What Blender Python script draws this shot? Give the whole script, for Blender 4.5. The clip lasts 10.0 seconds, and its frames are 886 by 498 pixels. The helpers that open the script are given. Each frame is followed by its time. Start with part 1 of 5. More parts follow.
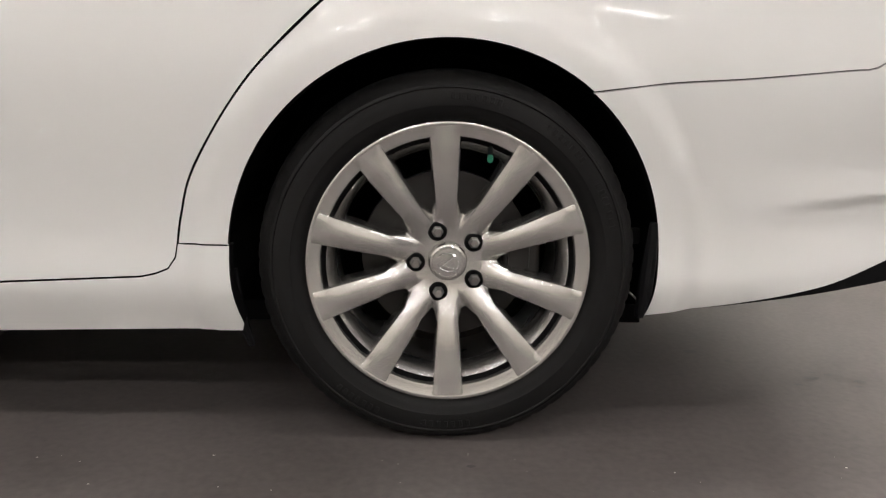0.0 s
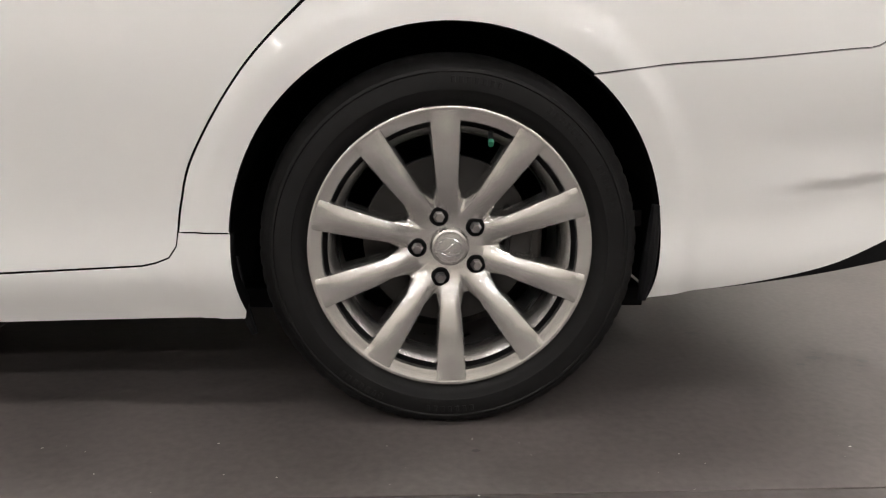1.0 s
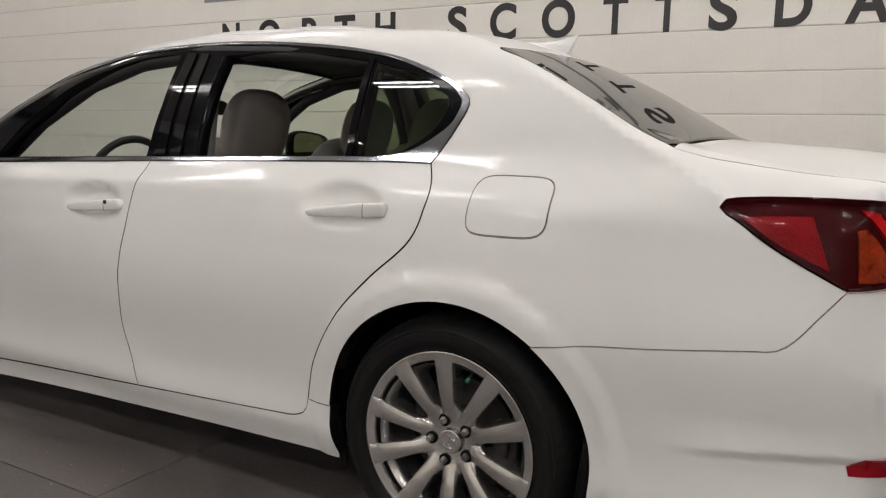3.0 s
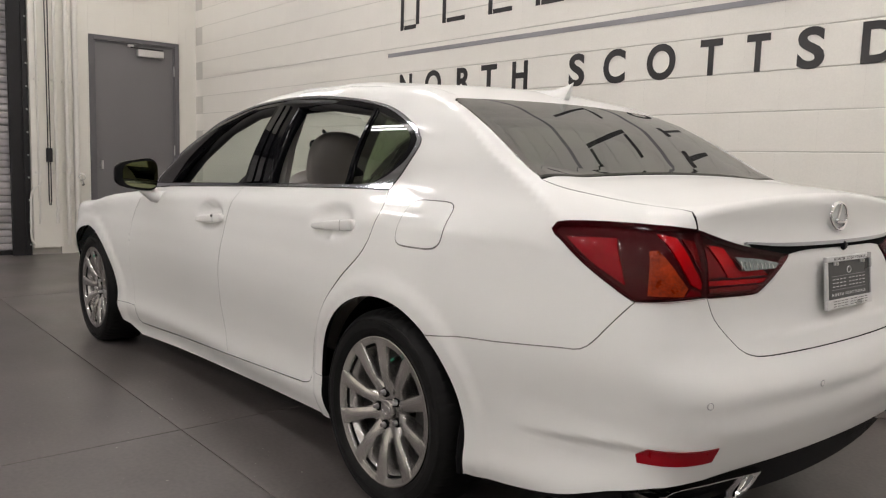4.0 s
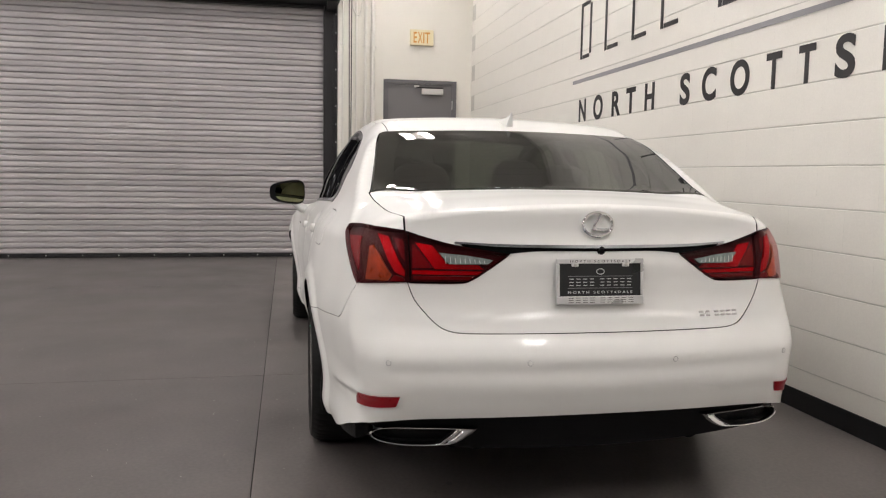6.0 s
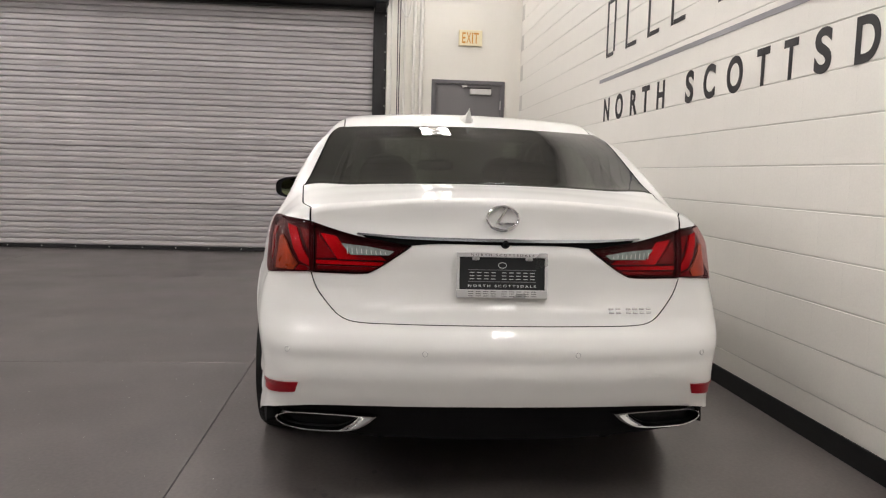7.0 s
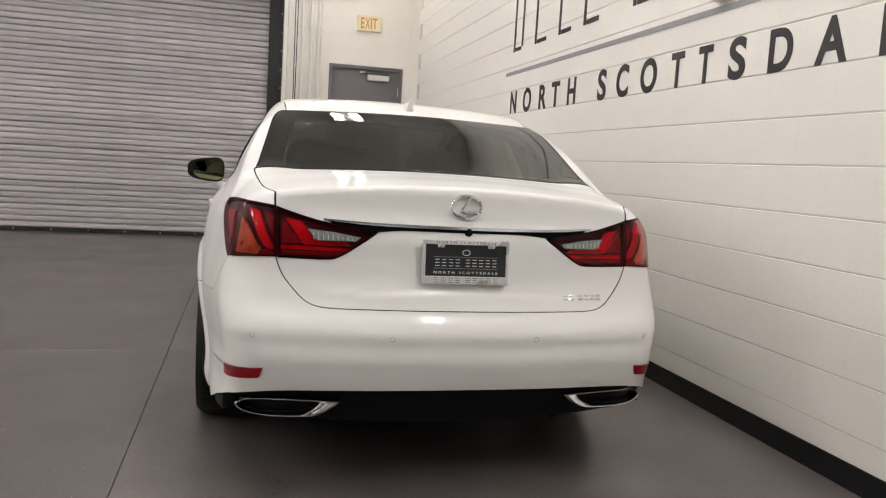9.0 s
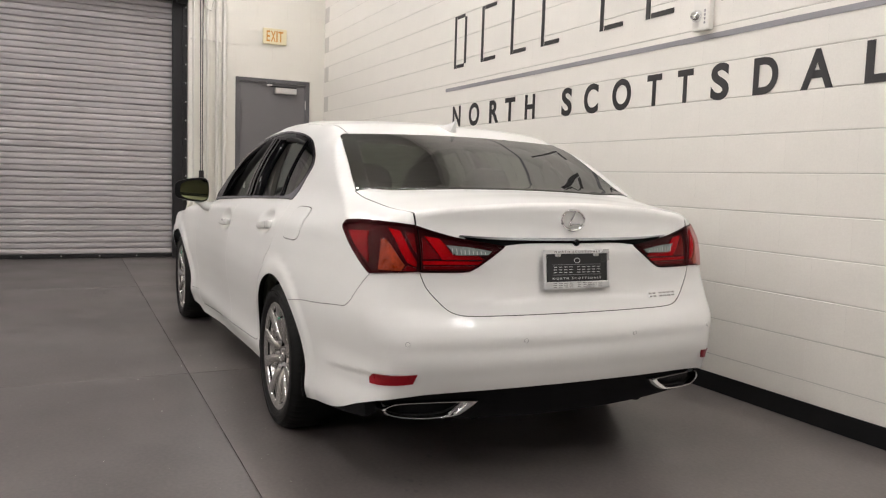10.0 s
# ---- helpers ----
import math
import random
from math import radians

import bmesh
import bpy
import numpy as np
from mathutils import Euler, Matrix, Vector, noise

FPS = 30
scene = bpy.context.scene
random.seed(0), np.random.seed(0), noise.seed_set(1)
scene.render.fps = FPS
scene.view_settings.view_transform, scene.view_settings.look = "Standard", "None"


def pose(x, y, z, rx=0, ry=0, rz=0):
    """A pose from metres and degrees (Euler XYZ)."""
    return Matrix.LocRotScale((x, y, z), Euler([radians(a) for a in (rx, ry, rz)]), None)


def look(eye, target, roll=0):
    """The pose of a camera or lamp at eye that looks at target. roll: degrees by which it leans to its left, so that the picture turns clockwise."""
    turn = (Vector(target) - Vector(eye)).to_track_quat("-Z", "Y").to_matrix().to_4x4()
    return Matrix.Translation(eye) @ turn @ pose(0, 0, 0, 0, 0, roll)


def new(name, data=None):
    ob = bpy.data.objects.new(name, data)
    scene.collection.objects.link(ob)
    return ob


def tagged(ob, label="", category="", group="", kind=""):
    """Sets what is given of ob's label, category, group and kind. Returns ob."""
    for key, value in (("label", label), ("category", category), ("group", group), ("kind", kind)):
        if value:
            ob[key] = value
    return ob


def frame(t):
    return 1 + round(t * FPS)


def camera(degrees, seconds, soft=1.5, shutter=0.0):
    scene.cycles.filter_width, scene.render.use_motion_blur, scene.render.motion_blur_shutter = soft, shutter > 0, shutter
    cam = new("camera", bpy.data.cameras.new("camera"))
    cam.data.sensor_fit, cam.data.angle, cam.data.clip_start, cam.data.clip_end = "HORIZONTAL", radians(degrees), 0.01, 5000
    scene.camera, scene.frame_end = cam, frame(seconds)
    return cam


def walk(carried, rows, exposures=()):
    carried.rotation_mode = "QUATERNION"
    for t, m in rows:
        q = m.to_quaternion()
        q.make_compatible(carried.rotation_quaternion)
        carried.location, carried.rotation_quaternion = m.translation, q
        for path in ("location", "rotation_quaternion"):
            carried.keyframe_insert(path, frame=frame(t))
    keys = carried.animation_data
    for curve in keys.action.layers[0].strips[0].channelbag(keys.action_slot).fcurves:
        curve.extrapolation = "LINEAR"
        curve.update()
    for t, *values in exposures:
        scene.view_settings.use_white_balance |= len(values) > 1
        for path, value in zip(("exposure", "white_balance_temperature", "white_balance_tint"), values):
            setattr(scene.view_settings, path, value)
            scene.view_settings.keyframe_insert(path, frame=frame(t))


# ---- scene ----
cam = camera(59.6, 10.0, soft=1.2)
PATH = [
    (0, (-0.078, -2.199, 0.622), (0.023, -0.243, 0.219), 1.4),
    (0.5, (-0.106, -2.192, 0.617), (0.044, -0.242, 0.198), 1.4),
    (1, (-0.084, -2.195, 0.62), (0.022, -0.246, 0.181), 0.6),
    (1.5, (-0.084, -2.216, 0.641), (-0.007, -0.271, 0.181), 0.2),
    (1.8, (-0.003, -2.279, 0.686), (-0.086, -0.331, 0.242), -0.0),
    (2, (0.076, -2.37, 0.758), (-0.135, -0.423, 0.351), 0.4),
    (2.2, (0.227, -2.443, 0.813), (-0.167, -0.515, 0.455), 0.7),
    (2.5, (0.46, -2.524, 0.96), (-0.164, -0.661, 0.587), 1.6),
    (3, (0.921, -2.558, 1.119), (-0.052, -0.835, 0.824), 1.2),
    (3.2, (1.144, -2.556, 1.132), (0.034, -0.911, 0.886), 0.8),
    (4.3, (2.283, -2.196, 1.136), (0.658, -1.054, 0.903), 1.7),
    (4.5, (2.461, -2.091, 1.149), (0.774, -1.044, 0.916), 1.4),
    (5, (2.834, -1.747, 1.151), (1.022, -0.93, 0.924), 0.8),
    (5.5, (3.188, -1.396, 1.174), (1.289, -0.804, 0.965), 0.8),
    (7, (3.545, -0.414, 1.156), (1.561, -0.241, 0.964), 1.6),
    (7.5, (3.539, -0.366, 1.142), (1.556, -0.205, 0.934), 2.1),
    (8, (3.547, -0.359, 1.137), (1.567, -0.178, 0.916), 2.4),
    (8.5, (3.556, -0.426, 1.143), (1.586, -0.163, 0.916), 3.2),
    (9, (3.55, -0.722, 1.15), (1.624, -0.228, 0.938), 3.4),
    (9.5, (3.5, -1.209, 1.149), (1.636, -0.51, 0.957), 1.9),
    (10, (3.485, -1.75, 1.156), (1.693, -0.881, 0.978), 1.8),
]
walk(cam, [(t, look(eye, target, roll)) for t, eye, target, roll in PATH],
     exposures=[(0, -0.03), (1.6, 0.0), (2.2, -0.3), (2.6, -0.5), (3.2, -0.6), (4.5, -0.27), (5.5, -0.2), (7, -0.2), (10, -0.2)])

# world, lights, exposure
world = bpy.data.worlds.new("world")
scene.world = world
world.use_nodes = True
world.node_tree.nodes["Background"].inputs[0].default_value = (0.9, 0.95, 1.0, 1)
world.node_tree.nodes["Background"].inputs[1].default_value = 0.02
scene.view_settings.exposure = 0.0


# materials
def mat(name, base, rough=0.5, metal=0.0, coat=0.0, vary=0.06, scale=6.0, grain=0.03, gscale=180.0, bump=0.0, bscale=300.0, rvary=0.08, spec=0.5, piece=0.0, coat_rough=0.08):
    """A surface with variation at two scales, roughness variation and fine relief."""
    m = bpy.data.materials.new(name)
    m.use_nodes = True
    nt = m.node_tree
    N, L = nt.nodes, nt.links
    b = N["Principled BSDF"]
    b.inputs["Metallic"].default_value = metal
    b.inputs["Coat Weight"].default_value = coat
    b.inputs["Coat Roughness"].default_value = coat_rough
    b.inputs["Specular IOR Level"].default_value = spec
    co = N.new("ShaderNodeTexCoord")

    def fac(sc, detail):
        n = N.new("ShaderNodeTexNoise")
        n.inputs["Scale"].default_value = sc
        n.inputs["Detail"].default_value = detail
        L.new(co.outputs["Object"], n.inputs["Vector"])
        return n.outputs["Fac"]

    def math_node(op, a, c):
        n = N.new("ShaderNodeMath")
        n.operation = op
        for i, v in enumerate((a, c)):
            if isinstance(v, (int, float)):
                n.inputs[i].default_value = v
            else:
                L.new(v, n.inputs[i])
        return n.outputs[0]

    big, fine = fac(scale, 4), fac(gscale, 2)
    v = math_node("ADD", math_node("MULTIPLY", math_node("SUBTRACT", big, 0.5), vary * 2), math_node("MULTIPLY", math_node("SUBTRACT", fine, 0.5), grain * 2))
    if piece:
        inf = N.new("ShaderNodeObjectInfo")
        v = math_node("ADD", v, math_node("MULTIPLY", math_node("SUBTRACT", inf.outputs["Random"], 0.5), piece))
    v = math_node("ADD", v, 1.0)
    hsv = N.new("ShaderNodeHueSaturation")
    hsv.inputs["Color"].default_value = (*base, 1)
    L.new(v, hsv.inputs["Value"])
    L.new(hsv.outputs[0], b.inputs["Base Color"])
    L.new(math_node("ADD", rough, math_node("MULTIPLY", math_node("SUBTRACT", big, 0.5), rvary * 2)), b.inputs["Roughness"])
    if bump:
        bn = N.new("ShaderNodeBump")
        bn.inputs["Strength"].default_value = bump
        bn.inputs["Distance"].default_value = 0.002
        L.new(fac(bscale, 3), bn.inputs["Height"])
        L.new(bn.outputs[0], b.inputs["Normal"])
    return m


def glow(name, colour, strength):
    m = bpy.data.materials.new(name)
    m.use_nodes = True
    b = m.node_tree.nodes["Principled BSDF"]
    b.inputs["Base Color"].default_value = (*colour, 1)
    b.inputs["Emission Color"].default_value = (*colour, 1)
    b.inputs["Emission Strength"].default_value = strength
    return m


def glass(name, tint, base=0.055, grazing=1.0):
    """A thin pane: a clear tint, with gloss that grows towards grazing."""
    m = bpy.data.materials.new(name)
    m.use_nodes = True
    nt = m.node_tree
    N, L = nt.nodes, nt.links
    N.remove(N["Principled BSDF"])
    t, g, f, mix, p, q = (N.new("ShaderNode" + k) for k in ("BsdfTransparent", "BsdfGlossy", "LayerWeight", "MixShader", "Math", "Math"))
    t.inputs[0].default_value = (*tint, 1)
    g.inputs["Roughness"].default_value = 0.01
    f.inputs["Blend"].default_value = 0.5
    p.operation, q.operation = "POWER", "MULTIPLY_ADD"
    p.inputs[1].default_value = 4.0
    q.inputs[1].default_value, q.inputs[2].default_value = grazing - base, base
    L.new(f.outputs["Facing"], p.inputs[0])
    L.new(p.outputs[0], q.inputs[0])
    L.new(q.outputs[0], mix.inputs[0])
    L.new(t.outputs[0], mix.inputs[1])
    L.new(g.outputs[0], mix.inputs[2])
    L.new(mix.outputs[0], N["Material Output"].inputs[0])
    return m


PAINT = mat("white_pearl_paint", (0.785, 0.783, 0.76), 0.45, coat=0.6, spec=0.25, vary=0.015, scale=2, grain=0.012, gscale=900, rvary=0.03, coat_rough=0.07)
# near-black for dark parts and for shade put into gaps and recesses
GAP = mat("black_part_and_shade", (0.004, 0.004, 0.0042), 0.9, spec=0.1)
GLOSSBLACK = mat("gloss_black", (0.004, 0.004, 0.005), 0.1, coat=0.0, spec=0.13, rvary=0.02)
POSTBLACK = mat("post_black", (0.004, 0.004, 0.005), 0.04, spec=0.5, rvary=0.01)
BLACKTRIM = mat("black_plastic", (0.005, 0.005, 0.0055), 0.55, spec=0.15, bump=0.3, bscale=900)
BRIGHTTRIM = mat("satin_bright_trim", (0.42, 0.435, 0.47), 0.14, metal=1.0, vary=0.04, rvary=0.03)
CHROME = mat("chrome", (0.82, 0.82, 0.83), 0.05, metal=1.0, vary=0.02, rvary=0.03)
ALLOY = mat("silver_alloy", (0.56, 0.546, 0.527), 0.26, metal=0.95, coat=0.3, vary=0.015, grain=0.02, gscale=1500, rvary=0.015)
RUBBER = mat("tyre_rubber", (0.0075, 0.0073, 0.0071), 0.62, spec=0.18, vary=0.25, scale=9, grain=0.12, gscale=260, bump=0.25, bscale=700)
BARREL = mat("grey_barrel", (0.30, 0.293, 0.285), 0.3, metal=0.85, vary=0.15, scale=20)
DARKPIPE = mat("dark_pipe", (0.012, 0.0115, 0.011), 0.6, spec=0.2, vary=0.3, scale=20)
IRON = mat("brake_iron", (0.04, 0.038, 0.037), 0.45, metal=0.8, vary=0.15, scale=20)
REDLENS = mat("red_lens", (0.17, 0.002, 0.006), 0.3, spec=0.15, vary=0.3, scale=26, grain=0.3, gscale=160, rvary=0.02, bump=0.4, bscale=220)
DARKLENS = mat("dark_red_lens", (0.045, 0.0012, 0.004), 0.35, spec=0.15, vary=0.45, scale=14, rvary=0.02)
MARKER = mat("marker_red_lens", (0.26, 0.003, 0.012), 0.3, spec=0.15, vary=0.3, scale=20, grain=0.2, gscale=160, bump=0.4, bscale=220)
BRIGHTRED = mat("bright_red_lens", (0.46, 0.002, 0.008), 0.25, spec=0.15, vary=0.5, scale=16, grain=0.35, gscale=140, rvary=0.03, bump=0.5, bscale=180)
AMBER = mat("amber_lens", (0.34, 0.055, 0.004), 0.3, coat=0, vary=0.8, scale=24, grain=0.7, gscale=120, bump=0.5, bscale=150)
CLEARLENS = mat("clear_lens", (0.20, 0.225, 0.22), 0.2, coat=0.5, vary=0.5, scale=60, grain=0.4, gscale=200, bump=0.5, bscale=200)
GLASS = glass("tinted_glass", (0.080, 0.098, 0.073), 0.13)
SIDEGLASS = glass("pale_green_glass", (0.66, 0.72, 0.63))
QUARTERGLASS = glass("green_tinted_glass", (0.17, 0.22, 0.13))
LENSCOVER = glass("lamp_cover", (0.9, 0.66, 0.66), 0.016, 0.32)
REFLECTOR = mat("reflector_red", (0.26, 0.002, 0.008), 0.3, coat=0.3, spec=0.2, vary=0.1, scale=60)
GLASSCLEAR = glass("clear_glass", (0.78, 0.84, 0.78))
SEAT = mat("grey_leather", (0.34, 0.315, 0.29), 0.5, vary=0.05, scale=9, bump=0.25, bscale=500)
TRIMDARK = mat("dark_trim", (0.016, 0.0155, 0.0155), 0.65, bump=0.2, bscale=500)
TRIMGREY = mat("grey_trim", (0.30, 0.285, 0.265), 0.65, bump=0.15, bscale=500)
# dark olive base puts the reflected tone into the door mirror glass
MIRROR = mat("mirror_olive", (0.15, 0.155, 0.085), 0.02, metal=1.0, vary=0, grain=0, rvary=0)
BLOCK = mat("painted_block", (0.78, 0.755, 0.70), 0.55, vary=0.03, scale=5, grain=0.05, gscale=120, bump=0.22, bscale=130, piece=0.012)
PLASTER = mat("painted_wall", (0.77, 0.745, 0.68), 0.6, vary=0.04, scale=2, grain=0.03, gscale=90, bump=0.3, bscale=120)
MORTAR = mat("painted_joint", (0.58, 0.56, 0.52), 0.7, vary=0.05, scale=8, bump=0.4, bscale=200)
WHITEPAINT = mat("white_metal", (0.74, 0.72, 0.67), 0.45, vary=0.05, scale=4)
SLAT = mat("galvanised_slat", (0.44, 0.415, 0.42), 0.5, metal=0.25, vary=0.14, scale=3, grain=0.08, gscale=60, piece=0.22)
STEEL = mat("dark_steel", (0.014, 0.013, 0.014), 0.55, metal=0.3, vary=0.15)
BOLT = mat("zinc_bolt", (0.55, 0.54, 0.52), 0.35, metal=0.9)
DOORGREY = mat("grey_door_paint", (0.155, 0.148, 0.15), 0.45, vary=0.04, scale=3, bump=0.1)
FRAMEGREY = mat("grey_frame_paint", (0.12, 0.115, 0.12), 0.4, vary=0.05, scale=5)
ALU = mat("aluminium", (0.6, 0.59, 0.57), 0.35, metal=0.7)
LETTER = mat("black_sign_paint", (0.022, 0.02, 0.021), 0.5, vary=0.1, scale=20)
RULE = mat("grey_sign_paint", (0.27, 0.265, 0.28), 0.5, vary=0.05, scale=20)
BASE = mat("black_cove_base", (0.009, 0.009, 0.0095), 0.45, spec=0.2, vary=0.2, scale=8)
SIGNBODY = mat("cream_plastic", (0.76, 0.68, 0.45), 0.4, vary=0.03)
ORANGE = mat("orange_letters", (0.60, 0.27, 0.05), 0.5)
PLATEBLACK = mat("plate_black", (0.012, 0.013, 0.014), 0.3)
WHITEINK = mat("white_ink", (0.7, 0.7, 0.7), 0.5)
PLATESILVER = mat("plate_silver", (0.66, 0.66, 0.66), 0.3, metal=0.4)
TUBE = glow("lit_diffuser", (1.0, 0.955, 0.945), 66.0)
TUBE_MID = glow("lit_diffuser_middle", (1.0, 0.955, 0.945), 46.0)
TUBE_FAR = glow("lit_diffuser_far", (1.0, 0.955, 0.945), 74.0)
PANEL = glow("lit_fill_panel", (1.0, 0.955, 0.945), 2.5)
JOINT = mat("grey_joint", (0.30, 0.29, 0.28), 0.6)
GREYWALL = mat("unseen_wall_grey", (0.20, 0.195, 0.19), 0.7, vary=0.05, scale=2)
CEIL = mat("ceiling_paint", (0.62, 0.60, 0.57), 0.8, vary=0.05, scale=1)
STAIN = mat("floor_stain", (0.04, 0.036, 0.034), 0.38, vary=0.3, scale=30)


def concrete(name, base):
    """Dark sealed concrete: broad cloudy tone, fine specks, uneven sheen."""
    m = mat(name, base, 0.42, coat=1.0, vary=0.5, scale=2.3, grain=0.3, gscale=60, bump=0.03, bscale=60, rvary=0.06, spec=0.4)
    m.node_tree.nodes["Principled BSDF"].inputs["Coat Roughness"].default_value = 0.27
    nt = m.node_tree
    co, n, k = (nt.nodes.new("ShaderNode" + t) for t in ("TexCoord", "TexNoise", "Math"))
    n.inputs["Scale"].default_value, n.inputs["Detail"].default_value = 1.3, 6
    k.operation, k.use_clamp = "MULTIPLY_ADD", True
    k.inputs[1].default_value, k.inputs[2].default_value = 1.7, -0.45
    nt.links.new(co.outputs["Object"], n.inputs["Vector"])
    nt.links.new(n.outputs["Fac"], k.inputs[0])
    nt.links.new(k.outputs[0], nt.nodes["Principled BSDF"].inputs["Coat Weight"])
    return m


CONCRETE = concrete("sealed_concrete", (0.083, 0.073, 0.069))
PALECONCRETE = concrete("brightened_sealed_concrete", (0.108, 0.095, 0.0895))     # same concrete, paler along the wall to make up for missing light


# building helpers
def finish(name, me, material, parent=None, label="", smooth=True):
    me.materials.append(material)
    if smooth:
        me.shade_smooth()
    ob = new(name, me)
    if parent is not None:
        ob.parent = parent
    if label:
        ob["label"] = label
    return ob


def part(name, bm, material, parent=None, label="", smooth=False, angle=0.6):
    me = bpy.data.meshes.new(name)
    bm.normal_update()
    bm.to_mesh(me)
    bm.free()
    if smooth:
        me.shade_smooth()
        me.set_sharp_from_angle(angle=angle)
    return finish(name, me, material, parent, label, False)


def thing(name, label, category, group="", at=(0, 0, 0)):
    ob = new(name)
    ob.location = at
    return tagged(ob, label, category, group)


def add_box(bm, lo, hi, bevel=0.0, segments=1):
    r = bmesh.ops.create_cube(bm, size=1)
    lo, hi = Vector(lo), Vector(hi)
    for v in r["verts"]:
        v.co = Vector(((lo[i] + hi[i]) / 2 + v.co[i] * (hi[i] - lo[i]) for i in range(3)))
    if bevel:
        es = list({e for v in r["verts"] for e in v.link_edges})
        bmesh.ops.bevel(bm, geom=es, offset=bevel, segments=segments, profile=0.6, affect="EDGES")
    return r


def box(name, lo, hi, material, parent=None, label="", bevel=0.004, segments=2):
    bm = bmesh.new()
    add_box(bm, lo, hi, bevel, segments)
    return part(name, bm, material, parent, label)


def lathe_bm(profile, n=96, axis="y"):
    """Turn a profile of (radius, along) round the y axis."""
    bm = bmesh.new()
    rings = []
    for r, a in profile:
        rings.append([bm.verts.new((r * math.cos(2 * math.pi * k / n), a, r * math.sin(2 * math.pi * k / n))) for k in range(n)])
    for p, q in zip(rings, rings[1:]):
        for k in range(n):
            bm.faces.new((p[k], p[(k + 1) % n], q[(k + 1) % n], q[k]))
    return bm


def tube_bm(points, radius, n=10, closed=False):
    """A round bar along points; radius may be one number or one for each point."""
    bm = bmesh.new()
    P = [Vector(p) for p in points]
    rings = []
    m = len(P)
    up = Vector((0.3, 0.2, 0.93))
    for i, p in enumerate(P):
        a = P[(i - 1) % m] if closed or i else p
        b = P[(i + 1) % m] if closed or i < m - 1 else p
        t = (b - a).normalized()
        u = t.cross(up)
        if u.length < 0.05:
            u = t.cross(Vector((1, 0, 0)))
        u.normalize()
        w = t.cross(u)
        r = radius[i] if isinstance(radius, (list, tuple)) else radius
        rings.append([bm.verts.new(p + r * (math.cos(2 * math.pi * k / n) * u + math.sin(2 * math.pi * k / n) * w)) for k in range(n)])
    for i in range(m if closed else m - 1):
        p, q = rings[i], rings[(i + 1) % m]
        for k in range(n):
            bm.faces.new((p[k], p[(k + 1) % n], q[(k + 1) % n], q[k]))
    if not closed:
        bm.faces.new(rings[0][::-1])
        bm.faces.new(rings[-1])
    return bm


def text_mesh(word, bold=0.0, depth=0.0):
    """The built-in font's outline of a word as a mesh."""
    cu = bpy.data.curves.new("text", "FONT")
    cu.body, cu.offset, cu.extrude, cu.resolution_u = word, bold, depth, 6
    ob = bpy.data.objects.new("text", cu)
    scene.collection.objects.link(ob)
    bpy.context.view_layer.update()
    me = bpy.data.meshes.new_from_object(ob.evaluated_get(bpy.context.evaluated_depsgraph_get()))
    bpy.data.objects.remove(ob)
    me.materials.clear()
    return me


def lettering(name, word, u0, u1, v0, v1, place, material, parent=None, bold=0.0, label=""):
    """A word stretched into the box u0..u1, v0..v1; place(u, v, d) gives its point in space, d being the depth of 0 or 1."""
    me = text_mesh(word, bold, 0.01)
    co = np.empty(len(me.vertices) * 3)
    me.vertices.foreach_get("co", co)
    co = co.reshape(-1, 3)
    lo, hi = co.min(0), co.max(0)
    out = [place(u0 + (c[0] - lo[0]) / (hi[0] - lo[0]) * (u1 - u0), v0 + (c[1] - lo[1]) / (hi[1] - lo[1]) * (v1 - v0), 1 if c[2] > 0 else 0) for c in co]
    me.vertices.foreach_set("co", np.array(out).ravel())
    me.update()
    return finish(name, me, material, parent, label, False)


# the car's painted skin, as a shape that is negative inside
def curve(*pts):
    """A smooth function through a few (x, value) pairs."""
    xs, ys = np.array([p[0] for p in pts], float), np.array([p[1] for p in pts], float)
    h = np.diff(xs)
    d = np.diff(ys) / h
    m = np.empty(len(xs))
    m[0], m[-1] = d[0], d[-1]
    m[1:-1] = (d[:-1] * h[1:] + d[1:] * h[:-1]) / (h[:-1] + h[1:])

    def f(x):
        x = np.asarray(x, float)
        i = np.clip(np.searchsorted(xs, x) - 1, 0, len(xs) - 2)
        s = np.clip((x - xs[i]) / h[i], -0.5, 1.5)
        a = ys[i] + s * h[i] * m[i]
        b = ys[i + 1] - (1 - s) * h[i] * m[i + 1]
        w = np.clip(s, 0, 1)
        w = w * w * (3 - 2 * w)
        return a * (1 - w) + b * w
    return f


def soften(f, lo, hi, w):
    """The same curve with its small kinks evened out, kept as a fine table."""
    g = np.arange(lo, hi, w / 8)
    k = np.exp(-0.5 * (np.arange(-24, 25) / 8) ** 2)
    v = np.convolve(f(np.arange(lo - 3 * w, hi + 3.4 * w, w / 8)), k / k.sum(), "valid")[:len(g)]
    return lambda x: np.interp(x, g[:len(v)], v)


def smax(a, b, k):
    return np.maximum(a, b) + np.maximum(k - np.abs(a - b), 0) ** 2 / (4 * k)


def smin(a, b, k):
    return -smax(-a, -b, k)


def ramp(d, w):
    d = np.clip(d / w, 0, 1)
    return d * d * (3 - 2 * d)


